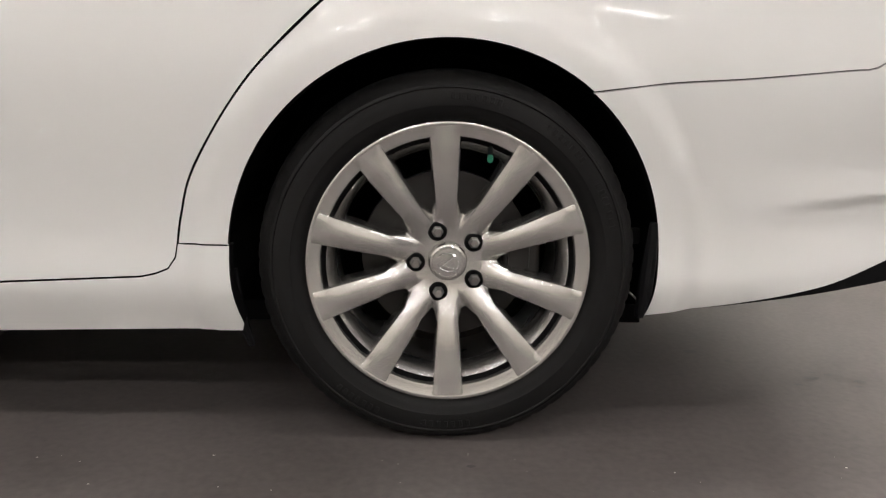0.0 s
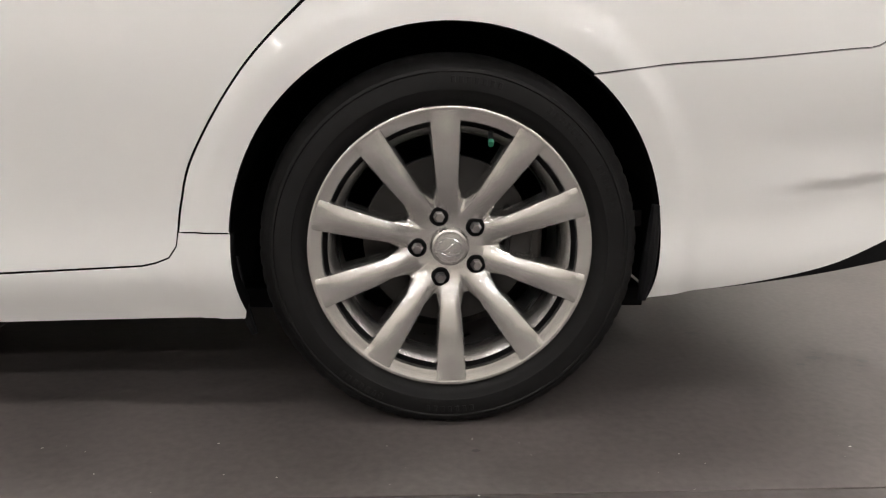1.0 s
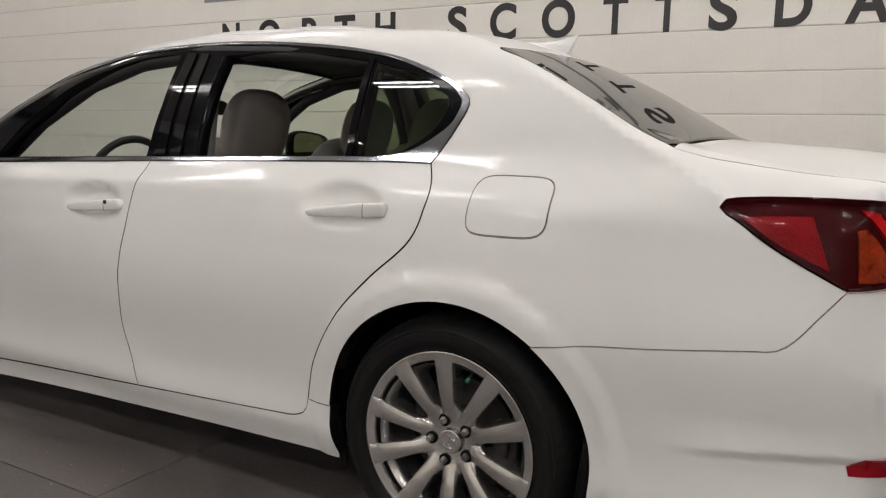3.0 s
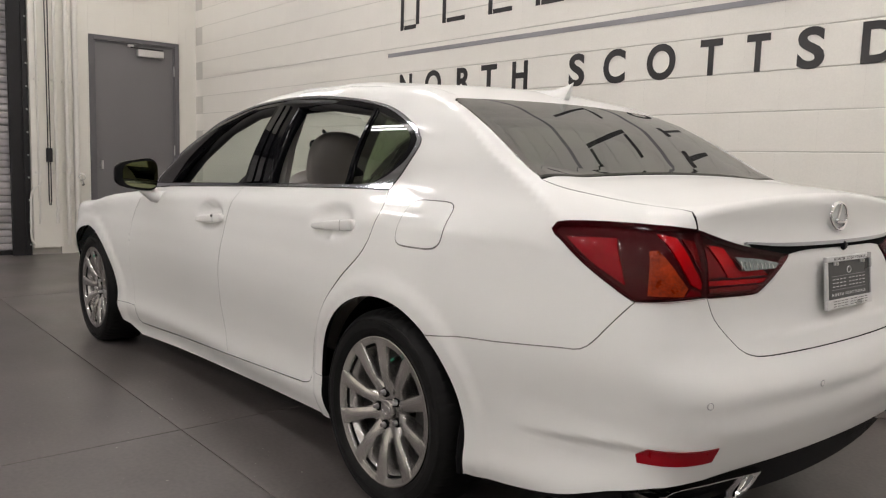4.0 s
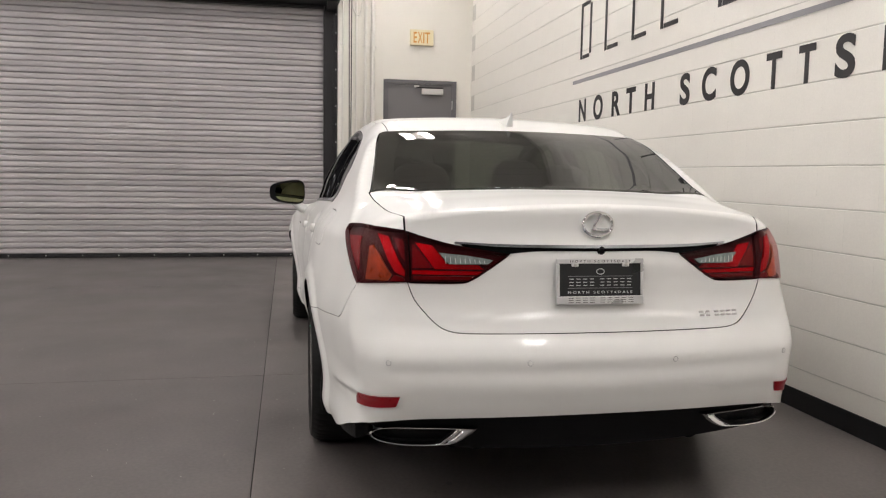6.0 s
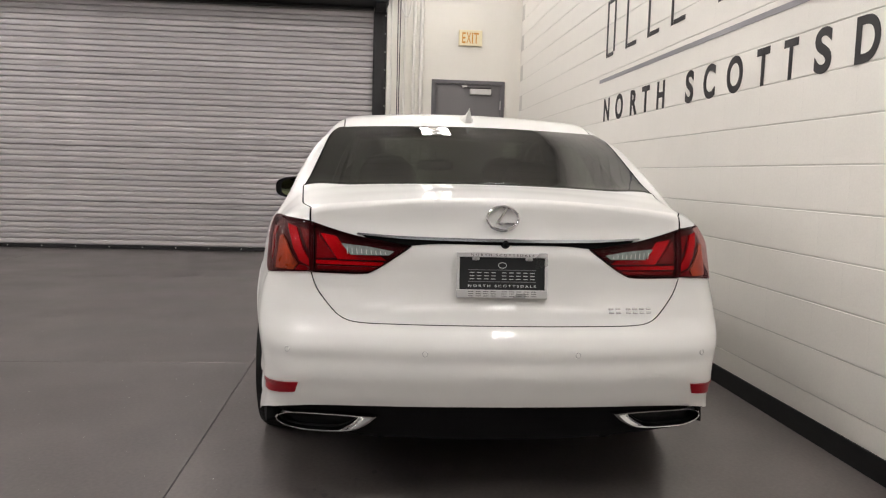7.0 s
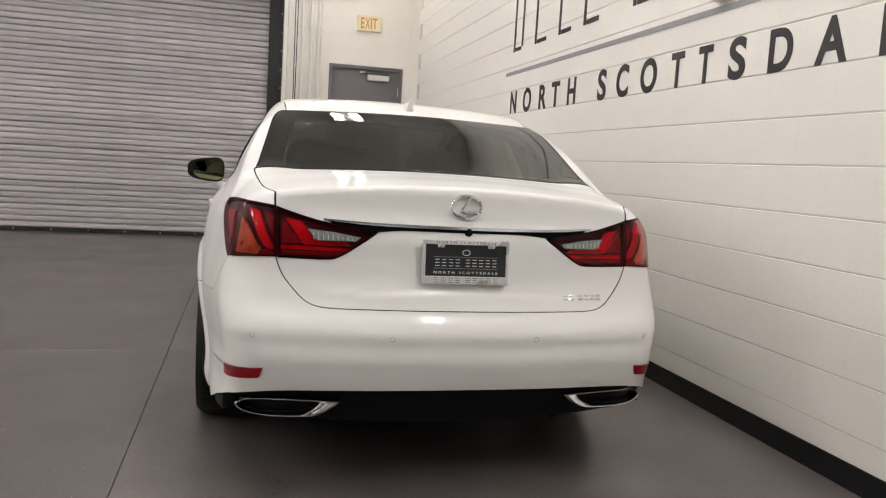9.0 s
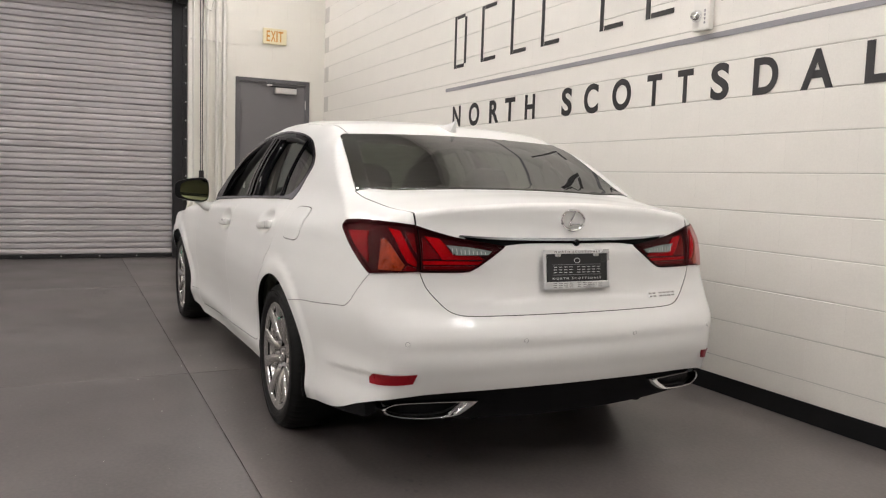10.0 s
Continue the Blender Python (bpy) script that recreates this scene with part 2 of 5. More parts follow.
WIDE = curve((-3.9, .55), (-3.6, .76), (-3.3, .932), (-2.93, .958), (-2.3, .921), (-1.2, .905), (-.5, .906), (0, .908), (.3, .89), (.6, .853), (.9, .802), (1.2, .735))
PROF = curve((.1, -.07), (.2, -.055), (.27, -.027), (.33, -.03), (.45, -.022), (.6, -.001), (.7, .002), (.8, -.009), (.9, -.026), (.958, -.045), (1.0, -.080), (1.05, -.125), (1.12, -.19))
TAIL = curve((.1, 1.0), (.25, 1.05), (.375, 1.092), (.45, 1.115), (.55, 1.122), (.62, 1.112), (.66, 1.088), (.72, 1.062), (.82, 1.04), (.92, 1.03), (.96, 1.016), (1.04, 1.006), (1.1, 1.0), (1.2, .95))
NOSE = curve((.1, -3.6), (.3, -3.72), (.5, -3.76), (.65, -3.74), (.8, -3.66))
DECK = curve((-3.9, .6), (-3.6, .76), (-3, .885), (-2.5, .955), (-1.9, .99), (-1, 1.03), (0, 1.1), (.35, 1.120), (.5, 1.117), (.7, 1.106), (.95, 1.086), (1.2, 1.05))
ROOF = curve((-2.9, .75), (-2.5, .985), (-2.2, 1.165), (-1.95, 1.29), (-1.6, 1.41), (-1.3, 1.457), (-.9, 1.473), (-.4, 1.45), (-.05, 1.395), (.1, 1.335), (.25, 1.257), (.4, 1.173), (.5, 1.118), (.65, 1.02), (.9, .83))
CABIN = curve((.9, .85), (1.04, .8), (1.207, .735), (1.34, .655), (1.5, .55))
WIDE = soften(WIDE, -4.2, 1.5, .05)
PROF = soften(PROF, 0, 1.25, .018)
ROOF = soften(ROOF, -3.2, 1.2, .04)
TAIL = soften(TAIL, 0, 1.3, .008)

def body(p):
    """Negative inside the car's painted skin."""
    x, y, z = p[..., 0], np.abs(p[..., 1]), p[..., 2]
    r = np.minimum(np.hypot(x, z - .325), np.hypot(x + 2.93, z - .325))
    s = np.clip((.468 - r) / .05, 0, 1)
    side = y - WIDE(x) - PROF(z) - .013 * s * s * (3 - 2 * s)
    side = side - .018 * ramp(x - .4, .35) * (1 - ramp(z - .40, .12))
    side = side + .016 * ramp(x, .7) * ramp(z - .6, .25) * (1 - ramp(z - .86, .17))
    line = .42 + .09 * (x - .56)
    side = side + .013 * ramp(line + .012 - z, .026) * (1 - ramp(line - .03 - z, .1)) * ramp(x - .52, .25)
    for hx, hz in ((-.345, .924), (-1.375, .874)):
        side = side + .036 * np.exp(-(((x - hx) / .115) ** 2 + ((z - hz) / .052) ** 2) ** 2)
    ends = smax(x - TAIL(z) + .146 * y * y, NOSE(z) + .25 * y * y - x, .05)
    ends = ends - .005 * (1 - ramp(z - .712, .016)) * ramp(z - .65, .05) * (1 - ramp(y - .28, .24)) * (x > .8)
    low = smax(side, ends, .11)
    low = smax(low, z - DECK(x) + (.04 + .08 * ramp(x - .4, .5)) * y * y, .05 - .028 * ramp(x - .78, .18))
    cab = smax(y - CABIN(z) + .02 * (x + .9) ** 2, (z - ROOF(x) + .08 * y * y) * .85, .06 - .046 * ramp(x + .05, .2))
    cab = np.maximum(cab, .9 - z) + 5 * np.maximum(1.02 - z, 0) ** 2 + .9 * ramp(.96 - z, .2) * .2
    return smin(low, cab, .05 - .036 * ramp(x - .15, .25) * (1 - ramp(y - .5, .15)))


def cast(o, d, level):
    """Where rays from o along d first meet the skin."""
    n = len(o)
    s = np.linspace(0, 3.4, 171)
    f = np.empty((len(s), n))
    for i, v in enumerate(s):
        f[i] = body(o + v * d) - level
    hit = f < 0
    first = np.where(hit.any(0), hit.argmax(0), f.argmin(0))
    a = s[np.maximum(first - 1, 0)]
    b = s[first]
    a = np.where(hit.any(0), a, b)
    for _ in range(16):
        m = (a + b) / 2
        ins = body(o + m[:, None] * d) - level < 0
        b = np.where(ins, m, b)
        a = np.where(ins, a, m)
    return o + a[:, None] * d


def slope(p):
    h = 0.002
    g = np.stack([body(p + e) - body(p - e) for e in np.eye(3) * h], -1)
    return g / np.maximum(np.linalg.norm(g, axis=1), 1e-9)[:, None]


Q = math.sqrt(0.5)


def ray_side(u):
    z = np.zeros(len(u))
    return np.stack([u[:, 0], z + 2.2, u[:, 1]], 1), np.tile((0, -1.0, 0), (len(u), 1))


def ray_diag(u):
    return np.stack([u[:, 0], -u[:, 1] * Q + 1.9, u[:, 1] * Q + 1.9], 1), np.tile((0, -Q, -Q), (len(u), 1))


def ray_top(u):
    return np.stack([u[:, 0], u[:, 1], np.full(len(u), 2.2)], 1), np.tile((0, 0, -1.0), (len(u), 1))


def ray_back(u):
    return np.stack([np.full(len(u), 2.2), u[:, 0], u[:, 1]], 1), np.tile((-1.0, 0, 0), (len(u), 1))


def ray_lid(u):
    return np.stack([-u[:, 1] * Q + 1.9, u[:, 0], u[:, 1] * Q + 1.9], 1), np.tile((-Q, 0, -Q), (len(u), 1))


def ray_round(u, x0=0.25, way=1):
    c = np.stack([way * np.cos(u[:, 0]), np.sin(u[:, 0]), 0 * u[:, 0]], 1)
    return np.stack([x0 + 2.6 * c[:, 0], 2.6 * c[:, 1], u[:, 1]], 1), -c


def ray_nose(u):
    return ray_round(u, -3.0, -1)


FLAT = {
    ray_side: lambda p: np.stack([p[:, 0], p[:, 2]], 1),
    ray_diag: lambda p: np.stack([p[:, 0], (p[:, 2] - p[:, 1]) * Q], 1),
    ray_top: lambda p: p[:, :2].copy(),
    ray_back: lambda p: p[:, 1:].copy(),
    ray_lid: lambda p: np.stack([p[:, 1], (p[:, 2] - p[:, 0]) * Q], 1),
    ray_round: lambda p: np.stack([np.arctan2(p[:, 1], p[:, 0] - 0.25), p[:, 2]], 1),
    ray_nose: lambda p: np.stack([np.arctan2(p[:, 1], -(p[:, 0] + 3.0)), p[:, 2]], 1),
}


def smooth_line(pts, step=0.02):
    """A soft curve through a few points, evenly stepped."""
    p = np.array(pts, float)
    if len(p) > 2:
        e = np.vstack([2 * p[0] - p[1], p, 2 * p[-1] - p[-2]])
        out = []
        for i in range(1, len(e) - 2):
            t = np.linspace(0, 1, 24, endpoint=False)[:, None]
            a, b, c, d = e[i - 1:i + 3]
            out.append(0.5 * (2 * b + (c - a) * t + (2 * a - 5 * b + 4 * c - d) * t ** 2 + (3 * b - a - 3 * c + d) * t ** 3))
        p = np.vstack(out + [p[-1:]])
    s = np.r_[0, np.cumsum(np.linalg.norm(np.diff(p, axis=0), axis=1))]
    n = max(2, int(s[-1] / step) + 1)
    q = np.linspace(0, s[-1], n)
    return np.stack([np.interp(q, s, p[:, k]) for k in range(p.shape[1])], 1)


def on(ray, *pts, step=0.02):
    """A soft curve given in a flat view, laid on the skin."""
    return cast(*ray(smooth_line(pts, step)), 0.0)


def side(*pts):
    return on(ray_side, *pts)


def top(*pts):
    return on(ray_top, *pts)


def back(*pts):
    return on(ray_back, *pts)


def flip(line):
    return line[::-1] * np.array((1, -1, 1))


def inside(q, poly):
    x, y = q[:, 0], q[:, 1]
    r = np.zeros(len(q), bool)
    a, b = poly, np.roll(poly, -1, 0)
    for (x0, y0), (x1, y1) in zip(a, b):
        if y0 != y1:
            r ^= ((y0 > y) != (y1 > y)) & (x < (x1 - x0) * (y - y0) / (y1 - y0) + x0)
    return r


def shrink(poly, d):
    """A closed outline drawn in by d."""
    if d == 0:
        return poly
    area = np.sum(poly[:, 0] * np.roll(poly[:, 1], -1) - poly[:, 1] * np.roll(poly[:, 0], -1))
    t = np.roll(poly, -1, 0) - np.roll(poly, 1, 0)
    n = np.stack([-t[:, 1], t[:, 0]], 1) * np.sign(area)
    return poly + d * n / np.maximum(np.linalg.norm(n, axis=1), 1e-9)[:, None]


def even(poly, step):
    p = np.vstack([poly, poly[:1]])
    keep = np.r_[True, np.linalg.norm(np.diff(p, axis=0), axis=1) > 1e-5]
    p = p[keep]
    out = []
    for a, b in zip(p, p[1:]):
        k = max(1, int(np.ceil(np.linalg.norm(b - a) / step)))
        out += [a + (b - a) * i / k for i in range(k)]
    return np.array(out)


def outline(lines, ray, step):
    return even(FLAT[ray](np.vstack(lines)), step)


from mathutils.geometry import delaunay_2d_cdt


def patch(name, lines, ray, material, parent, holes=(), gap=0.0022, step=0.02, level=0.0, flange=0.014, both=False, label=""):
    """A panel of the skin inside an outline, with its edges turned in. both: the other side's panel too."""
    if ray in (ray_side, ray_diag):
        lines = [np.abs(l * (0, 1, 0)) + l * (1, 0, 1) for l in lines]
        holes = [[np.abs(l * (0, 1, 0)) + l * (1, 0, 1) for l in h] for h in holes]
    ring = shrink(outline(lines, ray, step), gap)
    rings = [ring] + [shrink(outline(h, ray, step), -gap) for h in holes]
    lo, hi = ring.min(0), ring.max(0)
    gx, gy = np.meshgrid(np.arange(lo[0] + step / 2, hi[0], step), np.arange(lo[1] + step / 2, hi[1], step * 0.87))
    gx = gx + (np.arange(gx.shape[0]) % 2)[:, None] * step / 2
    g = np.stack([gx.ravel(), gy.ravel()], 1)
    ok = inside(g, ring)
    for h in rings[1:]:
        ok &= ~inside(g, h)
    g = g[ok]
    edge = np.vstack(rings)
    near = np.array([np.min(np.sum((edge - p) ** 2, 1)) for p in g]) if len(g) else np.array([])
    g = g[near > (0.55 * step) ** 2] if len(g) else g
    pts = np.vstack([edge, g]) if len(g) else edge
    links, k = [], 0
    for r in rings:
        n = len(r)
        links += [(k + i, k + (i + 1) % n) for i in range(n)]
        k += n
    vs, _, fs, _, _, _ = delaunay_2d_cdt([Vector(p) for p in pts], links, [], 0, 1e-7)
    flat = np.array([tuple(v) for v in vs])
    tri = np.array(fs)
    cen = flat[tri].mean(1)
    ok = inside(cen, ring)
    for h in rings[1:]:
        ok &= ~inside(cen, h)
    tri = tri[ok]
    P = cast(*ray(flat), level)
    nor = slope(P)
    tn = np.cross(P[tri[:, 1]] - P[tri[:, 0]], P[tri[:, 2]] - P[tri[:, 0]])
    back_turned = np.sum(tn * nor[tri[:, 0]], 1) < 0
    tri[back_turned] = tri[back_turned][:, ::-1]
    verts, norms, faces = [P], [nor], [tuple(t) for t in tri]
    base = len(P)
    for r in rings:
        e = cast(*ray(r), level)
        en = slope(e)
        t = np.roll(e, -1, 0) - np.roll(e, 1, 0)
        out = np.cross(t, en)
        out /= np.maximum(np.linalg.norm(out, axis=1), 1e-9)[:, None]
        n = len(r)
        round_in = e - en * 0.0016 + out * 0.0006
        verts += [e, round_in, e - en * flange]
        norms += [en, (en + out) * Q, out]
        for i in range(n):
            j = (i + 1) % n
            faces += [(base + i, base + j, base + n + j, base + n + i), (base + n + i, base + n + j, base + 2 * n + j, base + 2 * n + i)]
        base += 3 * n
    V, NN = np.vstack(verts), np.vstack(norms)
    quads = np.array(faces[len(tri):])
    qn = np.cross(V[quads[:, 2]] - V[quads[:, 0]], V[quads[:, 3]] - V[quads[:, 1]])
    wrong = np.sum(qn * NN[quads].mean(1), 1) < 0
    quads[wrong] = quads[wrong][:, ::-1]
    faces = faces[:len(tri)] + [tuple(q) for q in quads.tolist()]
    made = []
    half = ray in (ray_side, ray_diag)
    for sgn in ((-1, 1) if both else (-1,) if half else (1,)):
        m = np.array((1, sgn, 1)) if half or sgn < 0 else np.array((1, 1, 1))
        if both and not half:
            m = np.array((1, -sgn, 1))
        turned = m[1] < 0
        me = bpy.data.meshes.new(name)
        me.from_pydata((V * m).tolist(), [], [f[::-1] for f in faces] if turned else faces)
        me.shade_smooth()
        me.normals_split_custom_set_from_vertices((NN * m).tolist())
        me.materials.append(material)
        # turned-in edges of painted panels are blackened, so seams read as shaded
        if material is PAINT:
            me.materials.append(GAP)
            index = np.zeros(len(me.polygons), int)
            index[len(tri) + 1::2] = 1
            me.polygons.foreach_set("material_index", index)
        ob = new(name, me)
        ob.parent = parent
        if label:
            ob["label"] = label
        made.append(ob)
    return made


def arc(cx, a0, a1, r=0.377):
    """The wheel arch's edge on the skin, from one angle to another."""
    a = np.radians(np.linspace(a0, a1, max(3, int(abs(a1 - a0) / 3))))
    u = np.stack([cx + r * np.cos(a), 0.325 + r * np.sin(a)], 1)
    return cast(*ray_side(u), 0.0)


car = thing("car", "white pearl four-door sedan with tinted rear glass beside a block wall", "car")

# seams of the body, as soft lines on the skin (left half)
belt_rear = side((-1.172, 1.012), (-0.7, 1.028), (-0.296, 1.04), (-0.112, 1.042))
belt_front = side((-2.22, 0.964), (-2.06, 0.976), (-1.6, 0.995), (-1.172, 1.012))
seam_rear = side((-0.112, 1.042), (-0.088, 0.99), (-0.086, 0.936), (-0.12, 0.844), (-0.233, 0.739), (-0.34, 0.627), (-0.43, 0.487), (-0.458, 0.4), (-0.466, 0.352))
seam_low = side((-0.466, 0.352), (-0.472, 0.322), (-0.49, 0.303), (-0.531, 0.292))
under_rear = side((-0.531, 0.292), (-0.77, 0.279), (-1.195, 0.257))
seam_mid = side((-1.195, 0.257), (-1.25, 0.44), (-1.247, 0.55), (-1.234, 0.664), (-1.2, 0.827), (-1.185, 0.92), (-1.172, 1.012))
under_front = side((-1.195, 0.257), (-1.96, 0.215), (-2.33, 0.2))
seam_front = side((-2.33, 0.2), (-2.37, 0.45), (-2.33, 0.75), (-2.22, 0.964))
sill_top = side((-0.466, 0.352), (-0.376, 0.352))
bump_seam = side((0.232, 0.622), (0.37, 0.64), (0.512, 0.651), (0.70, 0.670), (0.755, 0.676), (0.79, 0.70), (0.83, 0.75), (0.88, 0.812))
lamp_side = side((0.88, 0.812), (0.741, 0.887), (0.66, 0.943), (0.626, 0.963), (0.617, 0.976), (0.626, 0.988), (0.65, 0.993), (0.74, 0.998), (0.833, 0.999))
lamp_top = back((-0.742, 0.999), (-0.69, 0.996), (-0.632, 0.988))
lamp_foot = back((-0.772, 0.8135), (-0.7, 0.822), (-0.627, 0.826))
seam_post = back((-0.632, 0.988), (-0.634, 1.03))
seam_deck = top((0.93, -0.632), (0.885, -0.652), (0.81, -0.67), (0.65, -0.686), (0.486, -0.70))
glass_foot = top((0.486, -0.70), (0.47, -0.692))
glass_side = top((0.47, -0.692), (0.25, -0.652), (0.0, -0.607), (-0.02, -0.565))
roof_edge = top((-0.02, -0.565), (-0.5, -0.575), (-1.0, -0.575), (-1.42, -0.56))
screen_edge = top((-1.42, -0.56), (-1.8, -0.615), (-2.1, -0.66), (-2.42, -0.70))
dlo_top = side((-0.05, 1.215), (-0.128, 1.268), (-0.348, 1.342), (-0.677, 1.387), (-1.05, 1.405), (-1.45, 1.388), (-1.75, 1.33), (-1.946, 1.258), (-2.254, 1.085), (-2.42, 0.957))
dlo_rear = side((-0.112, 1.042), (-0.064, 1.134), (-0.043, 1.19), (-0.05, 1.215))
dlo_foot = side((-2.42, 0.957), (-2.22, 0.964))
fuel_round = [(0.139 + 0.104 * math.copysign(abs(math.cos(a)) ** 0.42, math.cos(a)) + 0.006 * math.sin(a), 0.948 + 0.0725 * math.copysign(abs(math.sin(a)) ** 0.42, math.sin(a))) for a in np.linspace(0, 2 * math.pi, 61)]
fuel_edge = on(ray_side, *fuel_round, step=0.006)

# panels
patch("quarter_panel", [seam_rear, sill_top, arc(0, 175.9, 52), bump_seam, lamp_side, lamp_top, seam_post, seam_deck, glass_foot, glass_side, roof_edge, screen_edge, dlo_top[::-1], dlo_rear[::-1]],
                ray_diag, PAINT, car, holes=[[fuel_edge]], both=True, step=0.022)
fuel_door = patch("fuel_door", [fuel_edge], ray_diag, PAINT, car, step=0.012)[0]
part("fuel_joint", tube_bm([tuple(p) for p in (cast(*ray_side(fuel_edge[:-1][:, [0, 2]]), -0.0026) * (1, -1, 1))], 0.0014, 6, True), JOINT, fuel_door)
rear_doors = patch("rear_door", [seam_mid, belt_rear, seam_rear, seam_low, under_rear], ray_diag, PAINT, car, both=True, step=0.010, gap=0.003)
front_doors = patch("front_door", [seam_front, belt_front, seam_mid[::-1], under_front], ray_diag, PAINT, car, both=True, step=0.011, gap=0.003)
patch("rocker_panel", [side((-2.554, 0.3), (-2.36, 0.3)), side((-2.36, 0.3), (-2.345, 0.21)), under_front[::-1], under_rear[::-1], seam_low[::-1], sill_top, arc(0, 176, 198), side((-0.362, 0.194), (-1.19, 0.173), (-2.36, 0.13)), side((-2.36, 0.13), (-2.556, 0.19))],
      ray_diag, PAINT, car, both=True, flange=0.04, gap=0.0004)
patch("front_fender", [seam_front[::-1], side((-2.345, 0.3), (-2.554, 0.3)), arc(-2.93, -3, 140), side((-3.219, 0.567), (-3.4, 0.6), (-3.55, 0.68)), top((-3.55, -0.6), (-3.2, -0.68), (-2.8, -0.72), (-2.42, -0.715)), dlo_foot], ray_diag, PAINT, car, both=True, step=0.03)
hood_side = top((-2.44, -0.715), (-2.8, -0.72), (-3.2, -0.68), (-3.55, -0.6))
hood_front = top((-3.55, -0.6), (-3.62, -0.3), (-3.635, 0), (-3.62, 0.3), (-3.55, 0.6))
hood_back = top((-2.44, 0.715), (-2.56, 0.3), (-2.58, 0), (-2.56, -0.3), (-2.44, -0.715))
patch("hood", [hood_side, hood_front, flip(hood_side), hood_back], ray_top, PAINT, car, step=0.04)
nose_side = side((-3.219, 0.567), (-3.4, 0.6), (-3.55, 0.68)) * (1, -1, 1)
nose_foot = side((-3.29, 0.215), (-3.5, 0.2)) * (1, -1, 1)
patch("front_bumper", [nose_side, hood_front[1:-1], flip(nose_side), arc(-2.93, 140, 197), nose_foot * (1, -1, 1), nose_foot[::-1], (arc(-2.93, 140, 197) * (1, -1, 1))[::-1]], ray_nose, PAINT, car, step=0.04)
roof_back = top((-0.02, -0.565), (0.005, -0.3), (0.012, 0), (0.005, 0.3), (-0.02, 0.565))
roof_front = top((-1.42, 0.56), (-1.5, 0.3), (-1.53, 0), (-1.5, -0.3), (-1.42, -0.56))
patch("roof", [roof_edge[::-1], roof_back, flip(roof_edge[::-1]), roof_front], ray_top, PAINT, car, step=0.03)
screen_foot = top((-2.42, -0.70), (-2.54, -0.3), (-2.56, 0), (-2.54, 0.3), (-2.42, 0.70))
patch("windscreen", [screen_edge, screen_foot, flip(screen_edge), roof_front], ray_top, GLASSCLEAR, car, step=0.05, label="clear windscreen")
window_foot = top((0.47, -0.692), (0.482, -0.3), (0.486, 0), (0.482, 0.3), (0.47, 0.692))
rear_window = patch("rear_window", [glass_side[::-1], window_foot, flip(glass_side[::-1]), roof_back[::-1]], ray_top, GLASS, car, step=0.03, gap=0.004, label="dark tinted rear window")[0]
for k in range(9):
    w = 0.44 + 0.016 * k
    x = 0.06 + 0.045 * k
    line = top((x, -w), (x + 0.012, 0), (x, w)) - np.array((0.001, 0, 0.003))
    part("heating_line", tube_bm([tuple(p) for p in line[::4]], 0.0006, 4), GAP, rear_window)

lamp_in_top = back((-0.632, 0.988), (-0.56, 0.966), (-0.466, 0.943), (-0.299, 0.918))
lamp_in_foot = back((-0.299, 0.918), (-0.372, 0.867), (-0.42, 0.837), (-0.46, 0.826), (-0.627, 0.826))
lamp_in_side = back((-0.627, 0.826), (-0.632, 0.988))
lid_low = back((-0.627, 0.826), (-0.618, 0.797), (-0.6, 0.761), (-0.55, 0.704), (-0.515, 0.68), (-0.46, 0.669), (-0.311, 0.667), (0, 0.667))
lid_left = np.vstack([seam_deck[::-1] * (1, 1, 1), seam_post[::-1], lamp_in_top, lamp_in_foot, lid_low])
lid_front = top((0.486, 0.70), (0.498, 0.3), (0.502, 0), (0.498, -0.3), (0.486, -0.70))
lid = patch("trunk_lid", [lid_left, flip(lid_left), lid_front], ray_lid, PAINT, car, step=0.018, gap=0.003)[0]
bump_left = np.vstack([bump_seam * (1, -1, 1), lamp_foot, lid_low])
low_edge = np.vstack([side((0.362, 0.226), (0.54, 0.244), (0.706, 0.277), (0.848, 0.328)) * (1, -1, 1), back((-0.765, 0.361), (-0.69, 0.383), (-0.557, 0.395), (-0.19, 0.401), (0, 0.402))])
bumper = patch("rear_bumper", [bump_left, flip(bump_left), arc(0, 52, -16), low_edge * (1, -1, 1), low_edge[::-1], (arc(0, 52, -16) * (1, -1, 1))[::-1]], ray_round, PAINT, car, step=0.011, flange=0.03, gap=0.0004)[0]

for s_ in (1, -1):
    line = cast(*ray_side(bump_seam[:, [0, 2]]), -0.0028) * (1, s_, 1)
    part("bumper_joint", tube_bm([tuple(p) for p in line], 0.0016, 6), JOINT, car, "grey joint between bumper and body")

# black sheets added behind the seams, so the gaps read as shade
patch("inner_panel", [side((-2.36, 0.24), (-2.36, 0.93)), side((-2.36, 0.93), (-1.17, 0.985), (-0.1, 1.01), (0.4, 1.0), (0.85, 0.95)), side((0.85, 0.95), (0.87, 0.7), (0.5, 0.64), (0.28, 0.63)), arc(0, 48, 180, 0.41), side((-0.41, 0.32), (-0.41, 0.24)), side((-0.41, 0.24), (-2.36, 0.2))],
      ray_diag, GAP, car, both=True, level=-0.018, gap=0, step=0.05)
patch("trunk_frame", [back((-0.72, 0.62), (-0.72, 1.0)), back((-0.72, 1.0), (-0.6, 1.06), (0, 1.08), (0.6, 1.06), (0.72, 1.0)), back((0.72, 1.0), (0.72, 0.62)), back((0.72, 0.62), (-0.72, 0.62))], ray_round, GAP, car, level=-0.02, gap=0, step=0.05)

